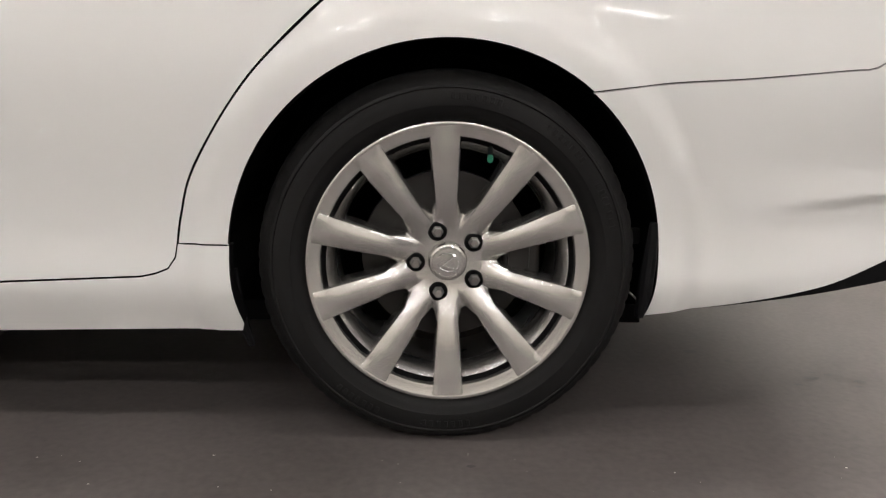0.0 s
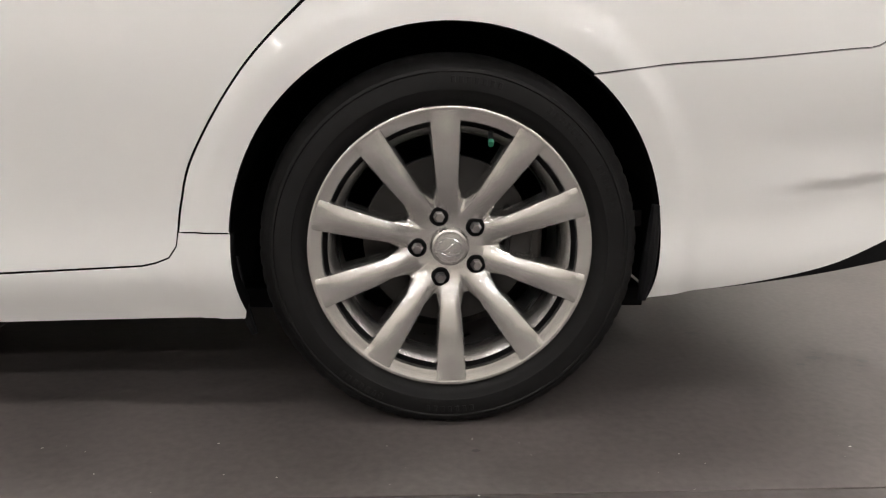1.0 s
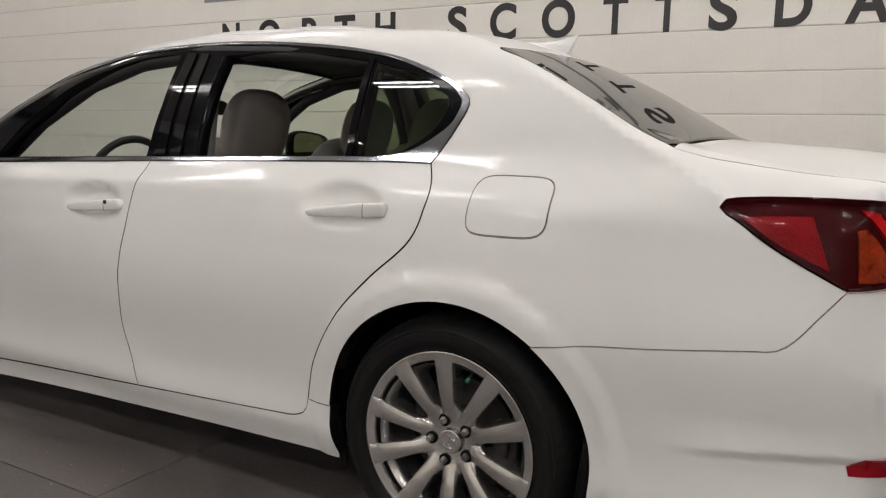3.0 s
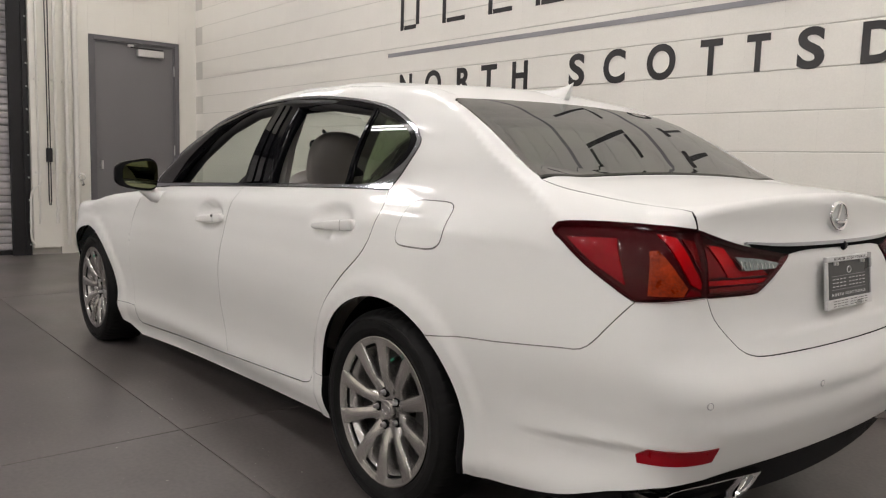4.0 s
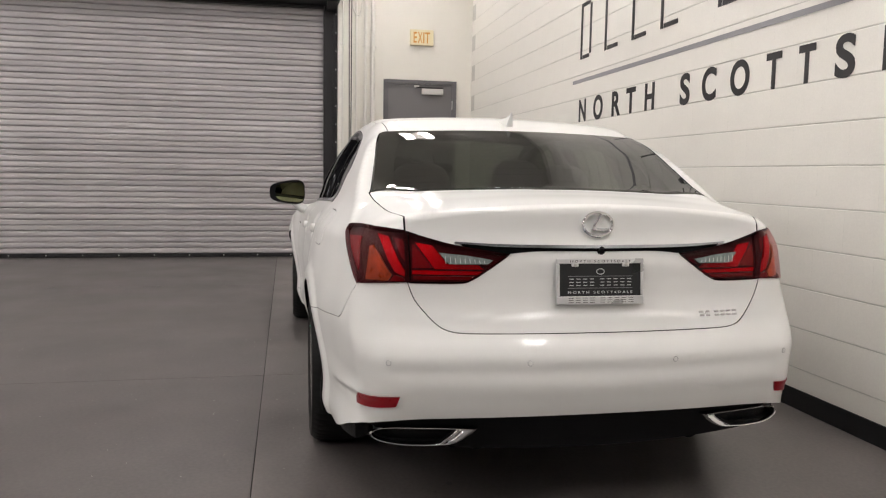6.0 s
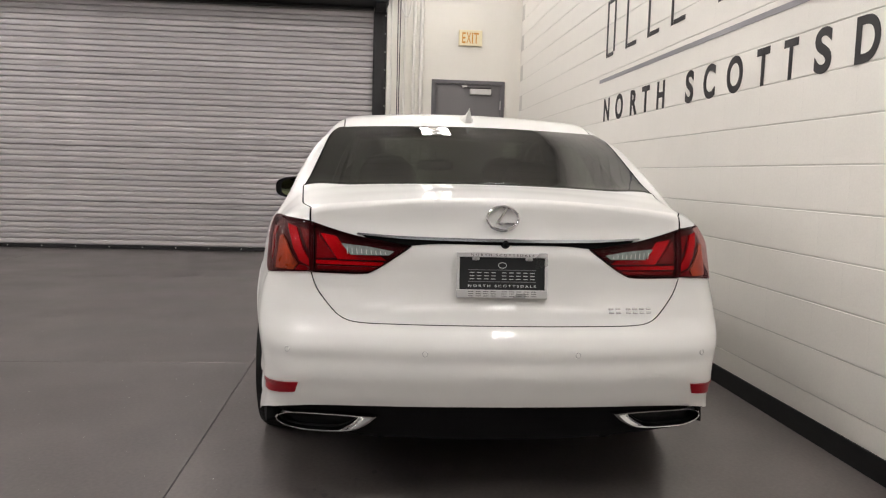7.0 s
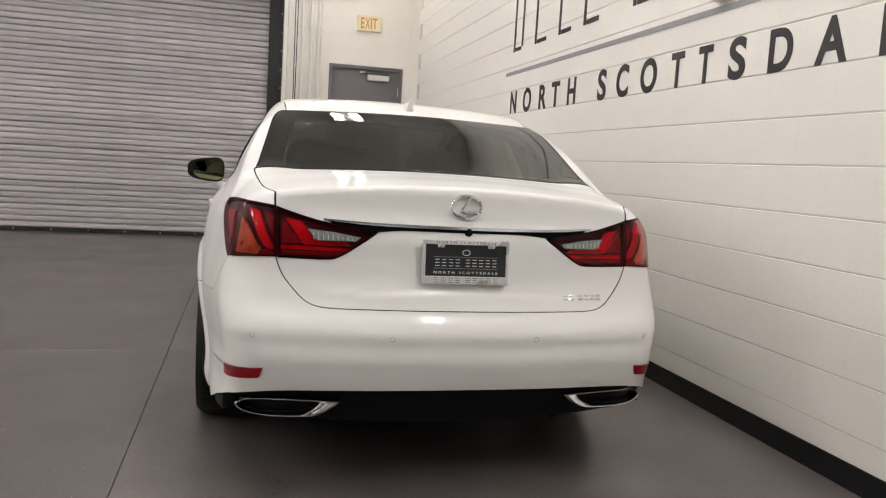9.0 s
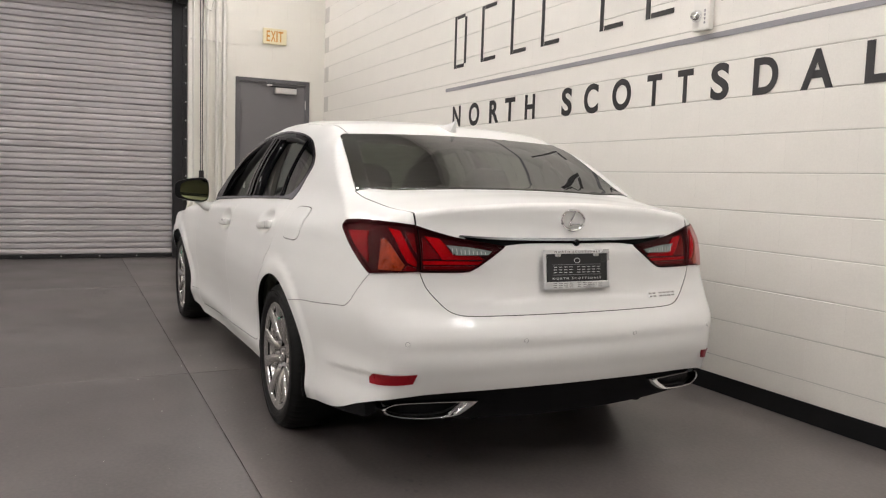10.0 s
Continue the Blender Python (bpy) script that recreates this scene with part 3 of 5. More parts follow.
# side windows: bright surround, black frame, fixed rear pane; the windows of the near doors are wound down
ch_in = [side((-2.36, 0.978), (-2.06, 0.988), (-1.172, 1.023), (-0.4, 1.048), (-0.3, 1.05)), side((-0.3, 1.05), (-0.19, 1.07), (-0.09, 1.134), (-0.065, 1.188), (-0.068, 1.212)),
         side((-0.068, 1.212), (-0.135, 1.26), (-0.35, 1.3355), (-0.677, 1.381), (-1.05, 1.3985), (-1.45, 1.381), (-1.745, 1.3235), (-1.943, 1.2515), (-2.24, 1.083), (-2.36, 0.978))]
patch("window_surround", [dlo_foot, belt_front, belt_rear, dlo_rear, dlo_top], ray_diag, BRIGHTTRIM, car, holes=[ch_in], both=True, gap=0, step=0.012, level=0.003, label="bright chrome window surround")
open_front = [side((-2.09, 0.998), (-1.208, 1.028)), side((-1.208, 1.028), (-1.2, 1.2), (-1.215, 1.375)), side((-1.215, 1.375), (-1.45, 1.356), (-1.72, 1.273), (-1.94, 1.133), (-2.09, 0.998))]
open_rear = [side((-0.984, 1.036), (-0.4, 1.052)), side((-0.4, 1.052), (-0.415, 1.333)), side((-0.415, 1.333), (-0.716, 1.364), (-1.01, 1.362)), side((-1.01, 1.362), (-0.984, 1.036))]
pane = [side((-0.37, 1.052), (-0.245, 1.062), (-0.14, 1.125), (-0.106, 1.189), (-0.128, 1.235), (-0.22, 1.28), (-0.385, 1.325)), side((-0.385, 1.325), (-0.37, 1.052))]
patch("window_frame", ch_in, ray_diag, GLOSSBLACK, car, holes=[open_front, open_rear, pane], both=True, gap=0, step=0.015, level=-0.004, flange=0.05, label="gloss black window frame")
patch("quarter_window", pane, ray_diag, QUARTERGLASS, car, both=True, gap=0, step=0.03, level=-0.008, flange=0.004, label="dark tinted fixed pane")
for opening in (open_front, open_rear):
    near_pane, far_pane = patch("door_window", opening, ray_diag, SIDEGLASS, car, both=True, gap=0, step=0.04, level=-0.012, flange=0.004, label="pale green door window, wound up")
    bpy.data.objects.remove(near_pane)
patch("window_divider", [side((-0.372, 1.05), (-0.392, 1.333)), side((-0.392, 1.333), (-0.404, 1.333)), side((-0.404, 1.333), (-0.386, 1.05)), side((-0.386, 1.05), (-0.372, 1.05))], ray_diag, GLOSSBLACK, car, both=True, gap=0, step=0.02, level=0.002, flange=0.01)

# gloss strips on the centre posts
for pts in (((-1.045, 1.03), (-1.055, 1.2), (-1.075, 1.366), (-1.112, 1.368), (-1.10, 1.2), (-1.092, 1.03)), ((-1.115, 1.03), (-1.122, 1.2), (-1.135, 1.37), (-1.18, 1.371), (-1.17, 1.2), (-1.165, 1.03))):
    patch("post_strip", [side(*pts[:3]), side(pts[2], pts[3]), side(*pts[3:]), side(pts[5], pts[0])], ray_diag, POSTBLACK, car, both=True, gap=0, step=0.03, level=0.003, flange=0.006, label="gloss black post strip")

# tail lamps
out_side = lamp_side * (1, -1, 1)
lamp_out = [out_side, lamp_top, lamp_in_side[::-1], lamp_foot[::-1]]
lamp_in = [lamp_in_top, lamp_in_foot, lamp_in_side]
lamps = patch("tail_lamp", lamp_out, ray_round, DARKLENS, car, both=True, step=0.02, level=-0.016, flange=0.004, label="red and amber outer tail lamp")
inner = patch("lid_lamp", lamp_in, ray_round, DARKLENS, car, both=True, step=0.02, level=-0.016, flange=0.004, label="red inner tail lamp with a clear reversing lens")
for lines, owner in ((lamp_out, lamps), (lamp_in, inner)):
    for ob, own in zip(patch("lamp_cover", lines, ray_round, LENSCOVER, car, both=True, step=0.016, level=0.004, flange=0.005), owner):
        ob.parent = own
    for ob, own in zip(patch("lamp_bezel", lines, ray_round, DARKLENS, car, holes=[[np.vstack(lines)]], both=True, step=0.016, level=0.002, flange=0.028, gap=0.0028), owner):
        ob.parent = own


def lens(name, pts, material, owner, level=-0.010, depth=0.006):
    loop = [back(a, b) for a, b in zip(pts, pts[1:] + pts[:1])]
    for ob, own in zip(patch(name, loop, ray_round, material, car, both=True, step=0.02, level=level, flange=depth, gap=0), owner):
        ob.parent = own


lens("light_guide", [(-0.606, 0.952), (-0.552, 0.944), (-0.505, 0.884), (-0.405, 0.882), (-0.385, 0.868), (-0.545, 0.868)], BRIGHTRED, inner)
lens("light_bar", [(-0.618, 0.864), (-0.388, 0.861), (-0.402, 0.850), (-0.616, 0.851)], BRIGHTRED, inner, -0.009)
lens("light_bar", [(-0.614, 0.845), (-0.412, 0.845), (-0.43, 0.834), (-0.612, 0.834)], REDLENS, inner)
lens("inner_reflector", [(-0.618, 0.945), (-0.612, 0.945), (-0.552, 0.872), (-0.618, 0.870)], REDLENS, inner, -0.012)
lens("reversing_lens", [(-0.524, 0.922), (-0.436, 0.914), (-0.352, 0.900), (-0.368, 0.887), (-0.492, 0.886)], CLEARLENS, inner, 0.0055)
for k in range(9):
    y = -0.505 + 0.0155 * k
    lens("reflector_rib", [(y, 0.912 - 0.1 * (y + 0.52)), (y + 0.002, 0.912 - 0.1 * (y + 0.52)), (y + 0.004, 0.889), (y + 0.002, 0.889)], ALU, inner, 0.0065, 0.003)
lens("light_guide", [(-0.722, 0.978), (-0.690, 0.970), (-0.664, 0.90), (-0.640, 0.86), (-0.642, 0.842), (-0.674, 0.858), (-0.696, 0.90)], BRIGHTRED, lamps)
lens("light_bar", [(-0.674, 0.847), (-0.642, 0.838), (-0.642, 0.828), (-0.69, 0.828)], REDLENS, lamps)
lens("light_bar", [(-0.678, 0.968), (-0.645, 0.960), (-0.641, 0.89), (-0.653, 0.905)], REDLENS, lamps, -0.012)
lens("turn_signal", [(-0.748, 0.935), (-0.735, 0.94), (-0.704, 0.878), (-0.682, 0.848), (-0.695, 0.828), (-0.762, 0.828)], AMBER, lamps)
edge = [side((0.66, 0.962), (0.80, 0.968)), side((0.80, 0.968), (0.842, 0.858)), side((0.842, 0.858), (0.75, 0.903), (0.66, 0.962))]
for ob, own in zip(patch("side_marker", edge, ray_diag, MARKER, car, both=True, step=0.02, level=-0.010, flange=0.005, gap=0), lamps):
    ob.parent = own

# trunk trim, plate, sensors, reflectors
strip = [back((-0.47, 0.958), (-0.3, 0.951), (0, 0.949), (0.3, 0.951), (0.47, 0.958)), back((0.47, 0.958), (0.47, 0.953)), back((0.47, 0.953), (0.3, 0.942), (0, 0.939), (-0.3, 0.942), (-0.47, 0.953)), back((-0.47, 0.953), (-0.47, 0.958))]
patch("chrome_strip", strip, ray_round, BRIGHTTRIM, lid, step=0.012, level=0.011, flange=0.012, gap=0, label="chrome strip above the plate")
# flat black patch paints the shadow gap under the chrome strip
shade = [back((-0.462, 0.952), (-0.3, 0.942), (0, 0.939), (0.3, 0.942), (0.462, 0.952)), back((0.462, 0.952), (0.455, 0.944), (0.38, 0.932), (0.30, 0.920)), back((0.30, 0.920), (0.2, 0.928), (0, 0.928), (-0.2, 0.928), (-0.30, 0.920)), back((-0.30, 0.920), (-0.38, 0.932), (-0.455, 0.944), (-0.462, 0.952))]
patch("handle_recess", shade, ray_round, GAP, lid, step=0.015, level=0.002, flange=0.003, gap=0)
corners = [(-0.7778, 0.419), (-0.7788, 0.459), (-0.655, 0.472), (-0.666, 0.437)]
refl = [back(p, q) for p, q in zip(corners, corners[1:] + corners[:1])]
patch("reflector", refl, ray_round, REFLECTOR, bumper, both=True, step=0.015, level=0.004, flange=0.006, gap=0, label="red bumper reflector")
for y in (-0.694, -0.25, 0.25, 0.694):
    p = cast(*ray_back(np.array([[y, 0.58]])), 0.0)
    n = Vector(slope(p)[0])
    bm = lathe_bm([(0.0001, -0.0020), (0.0066, -0.0020), (0.0074, -0.001), (0.008, 0.0005), (0.0088, 0.0005), (0.0095, -0.0012), (0.01, 0.004)], 24)
    bm.transform(Matrix.Translation(p[0]) @ n.to_track_quat("-Y", "Z").to_matrix().to_4x4())
    part("parking_sensor", bm, PAINT, bumper, smooth=True)
    bm = lathe_bm([(0.0076, -0.0004), (0.0089, -0.0004)], 24)
    bm.transform(Matrix.Translation(p[0]) @ n.to_track_quat("-Y", "Z").to_matrix().to_4x4() @ Matrix.Translation((0, -0.0006, 0)))
    part("sensor_ring", bm, RULE, bumper)

# lower valance, exhaust tips
low = [back((-0.76, 0.295), (-0.4, 0.27), (0, 0.262), (0.4, 0.27), (0.76, 0.295)), back((0.76, 0.295), (0.80, 0.40)), back((0.80, 0.40), (0, 0.41), (-0.80, 0.40)), back((-0.80, 0.40), (-0.76, 0.295))]
valance = patch("valance", low, ray_round, BLACKTRIM, car, step=0.03, level=-0.045, flange=0.05, gap=0, label="black plastic rear valance")[0]

for ob in patch("side_skirt", [side((0.40, 0.238), (0.54, 0.252), (0.706, 0.296), (0.87, 0.365)), side((0.87, 0.365), (0.88, 0.285)), side((0.88, 0.285), (0.7, 0.258), (0.55, 0.238), (0.40, 0.224))], ray_side, BLACKTRIM, car, both=True, step=0.02, level=-0.014, flange=0.05, gap=0):
    ob.parent = valance
for y in (-0.385, -0.13, 0.15, 0.385):
    bm = bmesh.new()
    ends = [[bm.verts.new((x, y + a, b + c)) for a, b in ((-0.07, 0.292), (-0.06, 0.272), (-0.008, 0.25), (0.008, 0.25), (0.06, 0.274), (0.07, 0.292))] for x, c in ((0.72, 0.0), (0.93, 0.004), (0.985, 0.012))]
    for p, q in zip(ends, ends[1:]):
        for i in range(6):
            bm.faces.new((p[i], p[(i + 1) % 6], q[(i + 1) % 6], q[i]))
    bm.faces.new(ends[0])
    bm.faces.new(ends[-1][::-1])
    part("fin", bm, BLACKTRIM, valance)


def tip(sgn):
    ring = [(-0.744, 0.324), (-0.735, 0.337), (-0.705, 0.351), (-0.65, 0.358), (-0.55, 0.3585), (-0.408, 0.354), (-0.40, 0.348), (-0.425, 0.325), (-0.46, 0.305), (-0.49, 0.297), (-0.56, 0.294), (-0.66, 0.296), (-0.71, 0.303), (-0.736, 0.312)]
    pts = smooth_line(ring + ring[:1], 0.012)[:-1]
    c = np.array((-0.605, 0.323))
    bm = bmesh.new()
    rows = []
    for k, x in ((1.0, 0.86), (1.0, 1.03), (0.985, 1.040), (0.95, 1.046), (0.90, 1.045), (0.85, 1.038), (0.81, 1.02)):
        q = c + (pts - c) * (1 - (1 - k) * np.array((1.25, 1.8))) - (1 - k) * np.array((0.10, 0.0))
        rows.append([bm.verts.new((x - 0.146 * (a * a - 0.16) - 1.4 * max(abs(a) - 0.6, 0) ** 2, sgn * -a, b + (0.012 if sgn > 0 else 0))) for a, b in q])
    n = len(pts)
    for r, s in zip(rows, rows[1:]):
        for i in range(n):
            bm.faces.new((r[i], r[(i + 1) % n], s[(i + 1) % n], s[i]))
    ob = part("exhaust_tip", bm, CHROME, valance, "wide chrome exhaust finisher", smooth=True)
    bm = bmesh.new()
    rows = []
    for k, x in ((0.812, 1.022), (0.79, 0.98), (0.775, 0.80)):
        q = c + (pts - c) * (1 - (1 - k) * np.array((1.25, 1.8))) - (1 - k) * np.array((0.10, 0.0))
        rows.append([bm.verts.new((x - 0.146 * (a * a - 0.16) - 1.4 * max(abs(a) - 0.6, 0) ** 2, sgn * -a, b + (0.012 if sgn > 0 else 0))) for a, b in q])
    for r, s in zip(rows, rows[1:]):
        for i in range(n):
            bm.faces.new((r[i], r[(i + 1) % n], s[(i + 1) % n], s[i]))
    part("exhaust_pipe", bm, DARKPIPE, ob, "dark inside of the exhaust", smooth=True)
    # black face ends the pipe and stands in for its deep shade
    bm = bmesh.new()
    q = c + (pts - c) * (1 - 0.225 * np.array((1.25, 1.8))) - 0.225 * np.array((0.10, 0.0))
    bm.faces.new([bm.verts.new((0.74, sgn * -a, b + (0.012 if sgn > 0 else 0))) for a, b in q])
    part("exhaust_cavity", bm, GAP, ob)


tip(-1)
tip(1)

# emblem, badge, plate on the lid
FACE = lambda y, z, d: tuple(cast(*ray_back(np.array([[y, z]])), d)[0])
em = [FACE(0.003 + 0.052 * math.cos(a), 1.016 + 0.039 * math.sin(a), 0.007) for a in np.linspace(0, 2 * math.pi, 40, endpoint=False)]
emblem = part("emblem", tube_bm(em, 0.0052, 8, True), CHROME, lid, "oval chrome emblem", smooth=True)
bar = [FACE(0.015 - 0.032 * t, 1.05 - 0.052 * t, 0.008) for t in np.linspace(0, 1, 6)] + [FACE(-0.017 + 0.06 * t, 0.998, 0.008) for t in np.linspace(0.1, 1, 6)]
part("emblem_bar", tube_bm(bar, 0.0048, 8), CHROME, emblem, smooth=True)
for k in range(6):
    y = 0.374 + 0.0245 * k + (0.012 if k > 1 else 0)
    bm = bmesh.new()
    add_box(bm, (0, -0.009, -0.010), (0.004, 0.009, -0.004), 0.001)
    add_box(bm, (0, -0.009, 0.003), (0.004, 0.009, 0.009), 0.001)
    p = FACE(y, 0.716, 0.0)
    n = Vector(slope(np.array([p]))[0])
    bm.transform(Matrix.Translation(p) @ n.to_track_quat("X", "Z").to_matrix().to_4x4())
    part("badge_bar", bm, CHROME, lid)

bm = lathe_bm([(0.0001, -0.012), (0.008, -0.011), (0.013, -0.006), (0.015, 0.0)], 20)
bm.transform(Matrix.Translation(FACE(0.012, 0.931, 0.002)) @ Matrix.Rotation(math.radians(90), 4, "Z"))
part("rear_camera", bm, GLOSSBLACK, lid, "small black camera under the chrome strip", smooth=True)

plate_top, plate_low = Vector(FACE(0, 0.905, 0.016)), Vector(FACE(0, 0.764, 0.016))
lean = (plate_top - plate_low).normalized()
outw = lean.cross(Vector((0, 1, 0))) * -1
if outw.x < 0:
    outw = -outw
frame_at = plate_low


def on_plate(y, v, d):
    return tuple(frame_at + Vector((0, y, 0)) + lean * v + outw * d)


def plate_box(name, y0, y1, v0, v1, d0, d1, material, owner, bevel=0.002, label=""):
    bm = bmesh.new()
    add_box(bm, (y0, v0, d0), (y1, v1, d1), bevel)
    for v in bm.verts:
        v.co = on_plate(*v.co)
    return part(name, bm, material, owner, label)


plate = plate_box("licence_plate", -0.143, 0.143, 0.008, 0.138, -0.004, 0.002, PLATEBLACK, lid, label="black dealer plate in a silver frame")
for n, y0, y1, v0, v1 in (("frame_rail", -0.151, 0.151, -0.006, 0.021), ("frame_rail", -0.151, 0.151, 0.127, 0.143), ("frame_rail", -0.151, -0.141, 0.021, 0.127), ("frame_rail", 0.141, 0.151, 0.021, 0.127)):
    plate_box(n, y0, y1, v0, v1, -0.004, 0.0065, PLATESILVER, plate)
for y in (-0.088, 0.088):
    plate_box("frame_tab", y - 0.012, y + 0.012, 0.117, 0.128, 0.0, 0.0062, PLATESILVER, plate)
    bm = lathe_bm([(0.0001, -0.004), (0.005, -0.003), (0.006, 0.0)], 16)
    bm.transform(Matrix.Translation(on_plate(y, 0.122, 0.007)) @ outw.to_track_quat("-Y", "Z").to_matrix().to_4x4())
    part("screw", bm, BOLT, plate, smooth=True)
lettering("plate_lettering", "N O R T H   S C O T T S D A L E", -0.112, 0.112, 0.0295, 0.0375, lambda u, v, d: on_plate(u, v, 0.0024 + 0.0006 * d), WHITEINK, plate, 0.012)
lettering("frame_lettering", "N O R T H   S C O T T S D A L E", -0.105, 0.105, 0.131, 0.1385, lambda u, v, d: on_plate(u, v, 0.0067 + 0.0006 * d), LETTER, plate)

# plain strokes that stand in for the dealer's name: boxes in a unit square
STROKES = {
    "frame": ((0, 0, .2, 1), (.8, .06, 1, .94), (.2, 0, .8, .1), (.2, .9, .8, 1)),
    "bracket": ((0, 0, .2, 1), (.2, 0, 1, .1), (.2, .9, 1, 1)),
    "corner": ((0, 0, .2, 1), (.2, 0, 1, .1)),
    "post": ((.4, 0, .6, 1),),
    "cup": ((0, 0, .2, 1), (.8, 0, 1, 1), (.2, 0, .8, .1)),
    "bars": ((0, 0, 1, .1), (0, .45, 1, .55), (0, .9, 1, 1)),
}
MARKS = ("frame", "bracket", "corner", "corner", "corner", "bracket", "post", "cup", "bars")
for k, kind in enumerate(MARKS):
    for v0, v1, dd, m_, wide, step_, first in ((0.055, 0.078, 0.0024, WHITEINK, 0.0145, 0.0235, -0.107), (0.0, 0.016, 0.0067, LETTER, 0.017, 0.0245, -0.112)):
        y = first + step_ * k + (0.012 if k > 3 else 0)
        for a0, b0, a1, b1 in STROKES["bars"]:
            plate_box("plate_bar", y + wide * a0, y + wide * a1, v0 + (v1 - v0) * b0, v0 + (v1 - v0) * b1, dd, dd + 0.0006, m_, plate, 0)
ring = [on_plate(0.013 * math.cos(a), 0.101 + 0.009 * math.sin(a), 0.003) for a in np.linspace(0, 2 * math.pi, 24, endpoint=False)]
part("plate_mark", tube_bm(ring, 0.0012, 6, True), WHITEINK, plate)
plate_box("plate_rule", -0.112, 0.112, 0.0465, 0.048, 0.0022, 0.0028, RULE, plate, 0)
plate_box("plate_rule", -0.112, 0.112, 0.085, 0.0865, 0.0022, 0.0028, RULE, plate, 0)


# door handles
def handle(owner, hx, hz, sgn):
    """A bar handle bridging the cup in the door, with its fixed end piece."""
    def ring(bm, x, fat=0.0):
        e = np.clip(min((x + 0.128) / 0.02, (0.135 - x) / 0.009), 0.0, 1) ** 0.5
        th = 0.004 + 0.0155 * e * (0.45 + 0.55 * np.clip((x + 0.128) / 0.17, 0, 1)) + fat
        zc = hz - 0.010 + 0.022 * (x / 0.13) * 0.5
        yc = float(cast(*ray_side(np.array([[-0.62 if hx > -1 else -1.0, zc]])), 0.0)[0, 1]) + 0.001 + 0.008 * e
        return [bm.verts.new((hx + x, sgn * (yc + (0.012 + fat) * math.copysign(abs(math.sin(a)) ** 0.55, math.sin(a))), zc + th * math.copysign(abs(math.cos(a)) ** 0.55, math.cos(a)))) for a in np.linspace(0, 2 * math.pi, 20, endpoint=False)]

    def skin(bm, rows, caps=True):
        for p, q in zip(rows, rows[1:]):
            for i in range(20):
                bm.faces.new((p[i], p[(i + 1) % 20], q[(i + 1) % 20], q[i]))
        if caps:
            bm.faces.new(rows[0])
            bm.faces.new(rows[-1][::-1])
        bmesh.ops.recalc_face_normals(bm, faces=bm.faces)

    bm = bmesh.new()
    skin(bm, [ring(bm, x) for x in np.r_[-0.128, -0.126, -0.122, np.linspace(-0.115, 0.12, 16), 0.127, 0.132, 0.135]])
    ob = part("handle", bm, PAINT, owner, smooth=True, angle=1.2)
    bm = bmesh.new()
    skin(bm, [ring(bm, x, 0.0004) for x in (0.0655, 0.0675)], False)
    part("handle_joint", bm, GAP, ob)
    return ob


for obs, hx, hz in ((rear_doors, -0.33, 0.918), (front_doors, -1.36, 0.868)):
    for ob, sgn in zip(obs, (-1, 1)):
        h = handle(ob, hx, hz, sgn)
        if hx < -1 and sgn < 0:
            bm = lathe_bm([(0.0001, -0.003), (0.006, -0.003), (0.007, 0.0)], 16)
            bm.transform(Matrix.Translation((hx + 0.1, -0.925, hz + 0.01)))
            part("key_cylinder", bm, IRON, h, smooth=True)


# door mirrors
def door_mirror(owner, sgn):
    bm = bmesh.new()
    n = 28
    rows = []
    for k, (s, dx) in enumerate(((1.0, 0.0), (1.03, -0.012), (1.0, -0.04), (0.88, -0.08), (0.62, -0.115), (0.25, -0.135), (0.02, -0.138))):
        row = []
        for i in range(n):
            a = 2 * math.pi * i / n
            w, h = 0.116 * s, 0.076 * s
            c, q = math.cos(a), math.sin(a)
            u = w * math.copysign(abs(c) ** 0.55, c)
            v = h * math.copysign(abs(q) ** 0.6, q) * (1.0 - 0.22 * u / 0.116)
            row.append(bm.verts.new((-1.98 + dx + 0.3 * u, sgn * (1.0 + u), 1.036 + v)))
        rows.append(row)
    for p, q in zip(rows, rows[1:]):
        for i in range(n):
            bm.faces.new((p[i], p[(i + 1) % n], q[(i + 1) % n], q[i]))
    shell = part("mirror_shell", bm, GLOSSBLACK, owner, "black mirror shell", smooth=True)
    for nm, s, x0, m_ in (("mirror_rim", 0.99, -1.981, BLACKTRIM), ("mirror_glass", 0.84, -1.978, MIRROR)):
        bm = bmesh.new()
        vs = []
        for i in range(n):
            a = 2 * math.pi * i / n
            c, q = math.cos(a), math.sin(a)
            u = 0.116 * s * math.copysign(abs(c) ** 0.55, c)
            u -= 0.018 if nm == "mirror_glass" else 0
            vs.append(bm.verts.new((x0 + 0.3 * u, sgn * (1.0 + u), 1.036 + 0.076 * s * math.copysign(abs(q) ** 0.6, q) * (1 - 0.22 * u / 0.116))))
        bm.faces.new(vs)
        part(nm, bm, m_, shell)
    part("mirror_foot", tube_bm([(-2.03, sgn * 0.83, 0.915), (-2.035, sgn * 0.90, 0.925), (-2.04, sgn * 0.96, 0.975)], [0.04, 0.032, 0.028], 12), PAINT, owner, "white mirror foot", smooth=True)


for ob, sgn in zip(front_doors, (-1, 1)):
    door_mirror(ob, sgn)

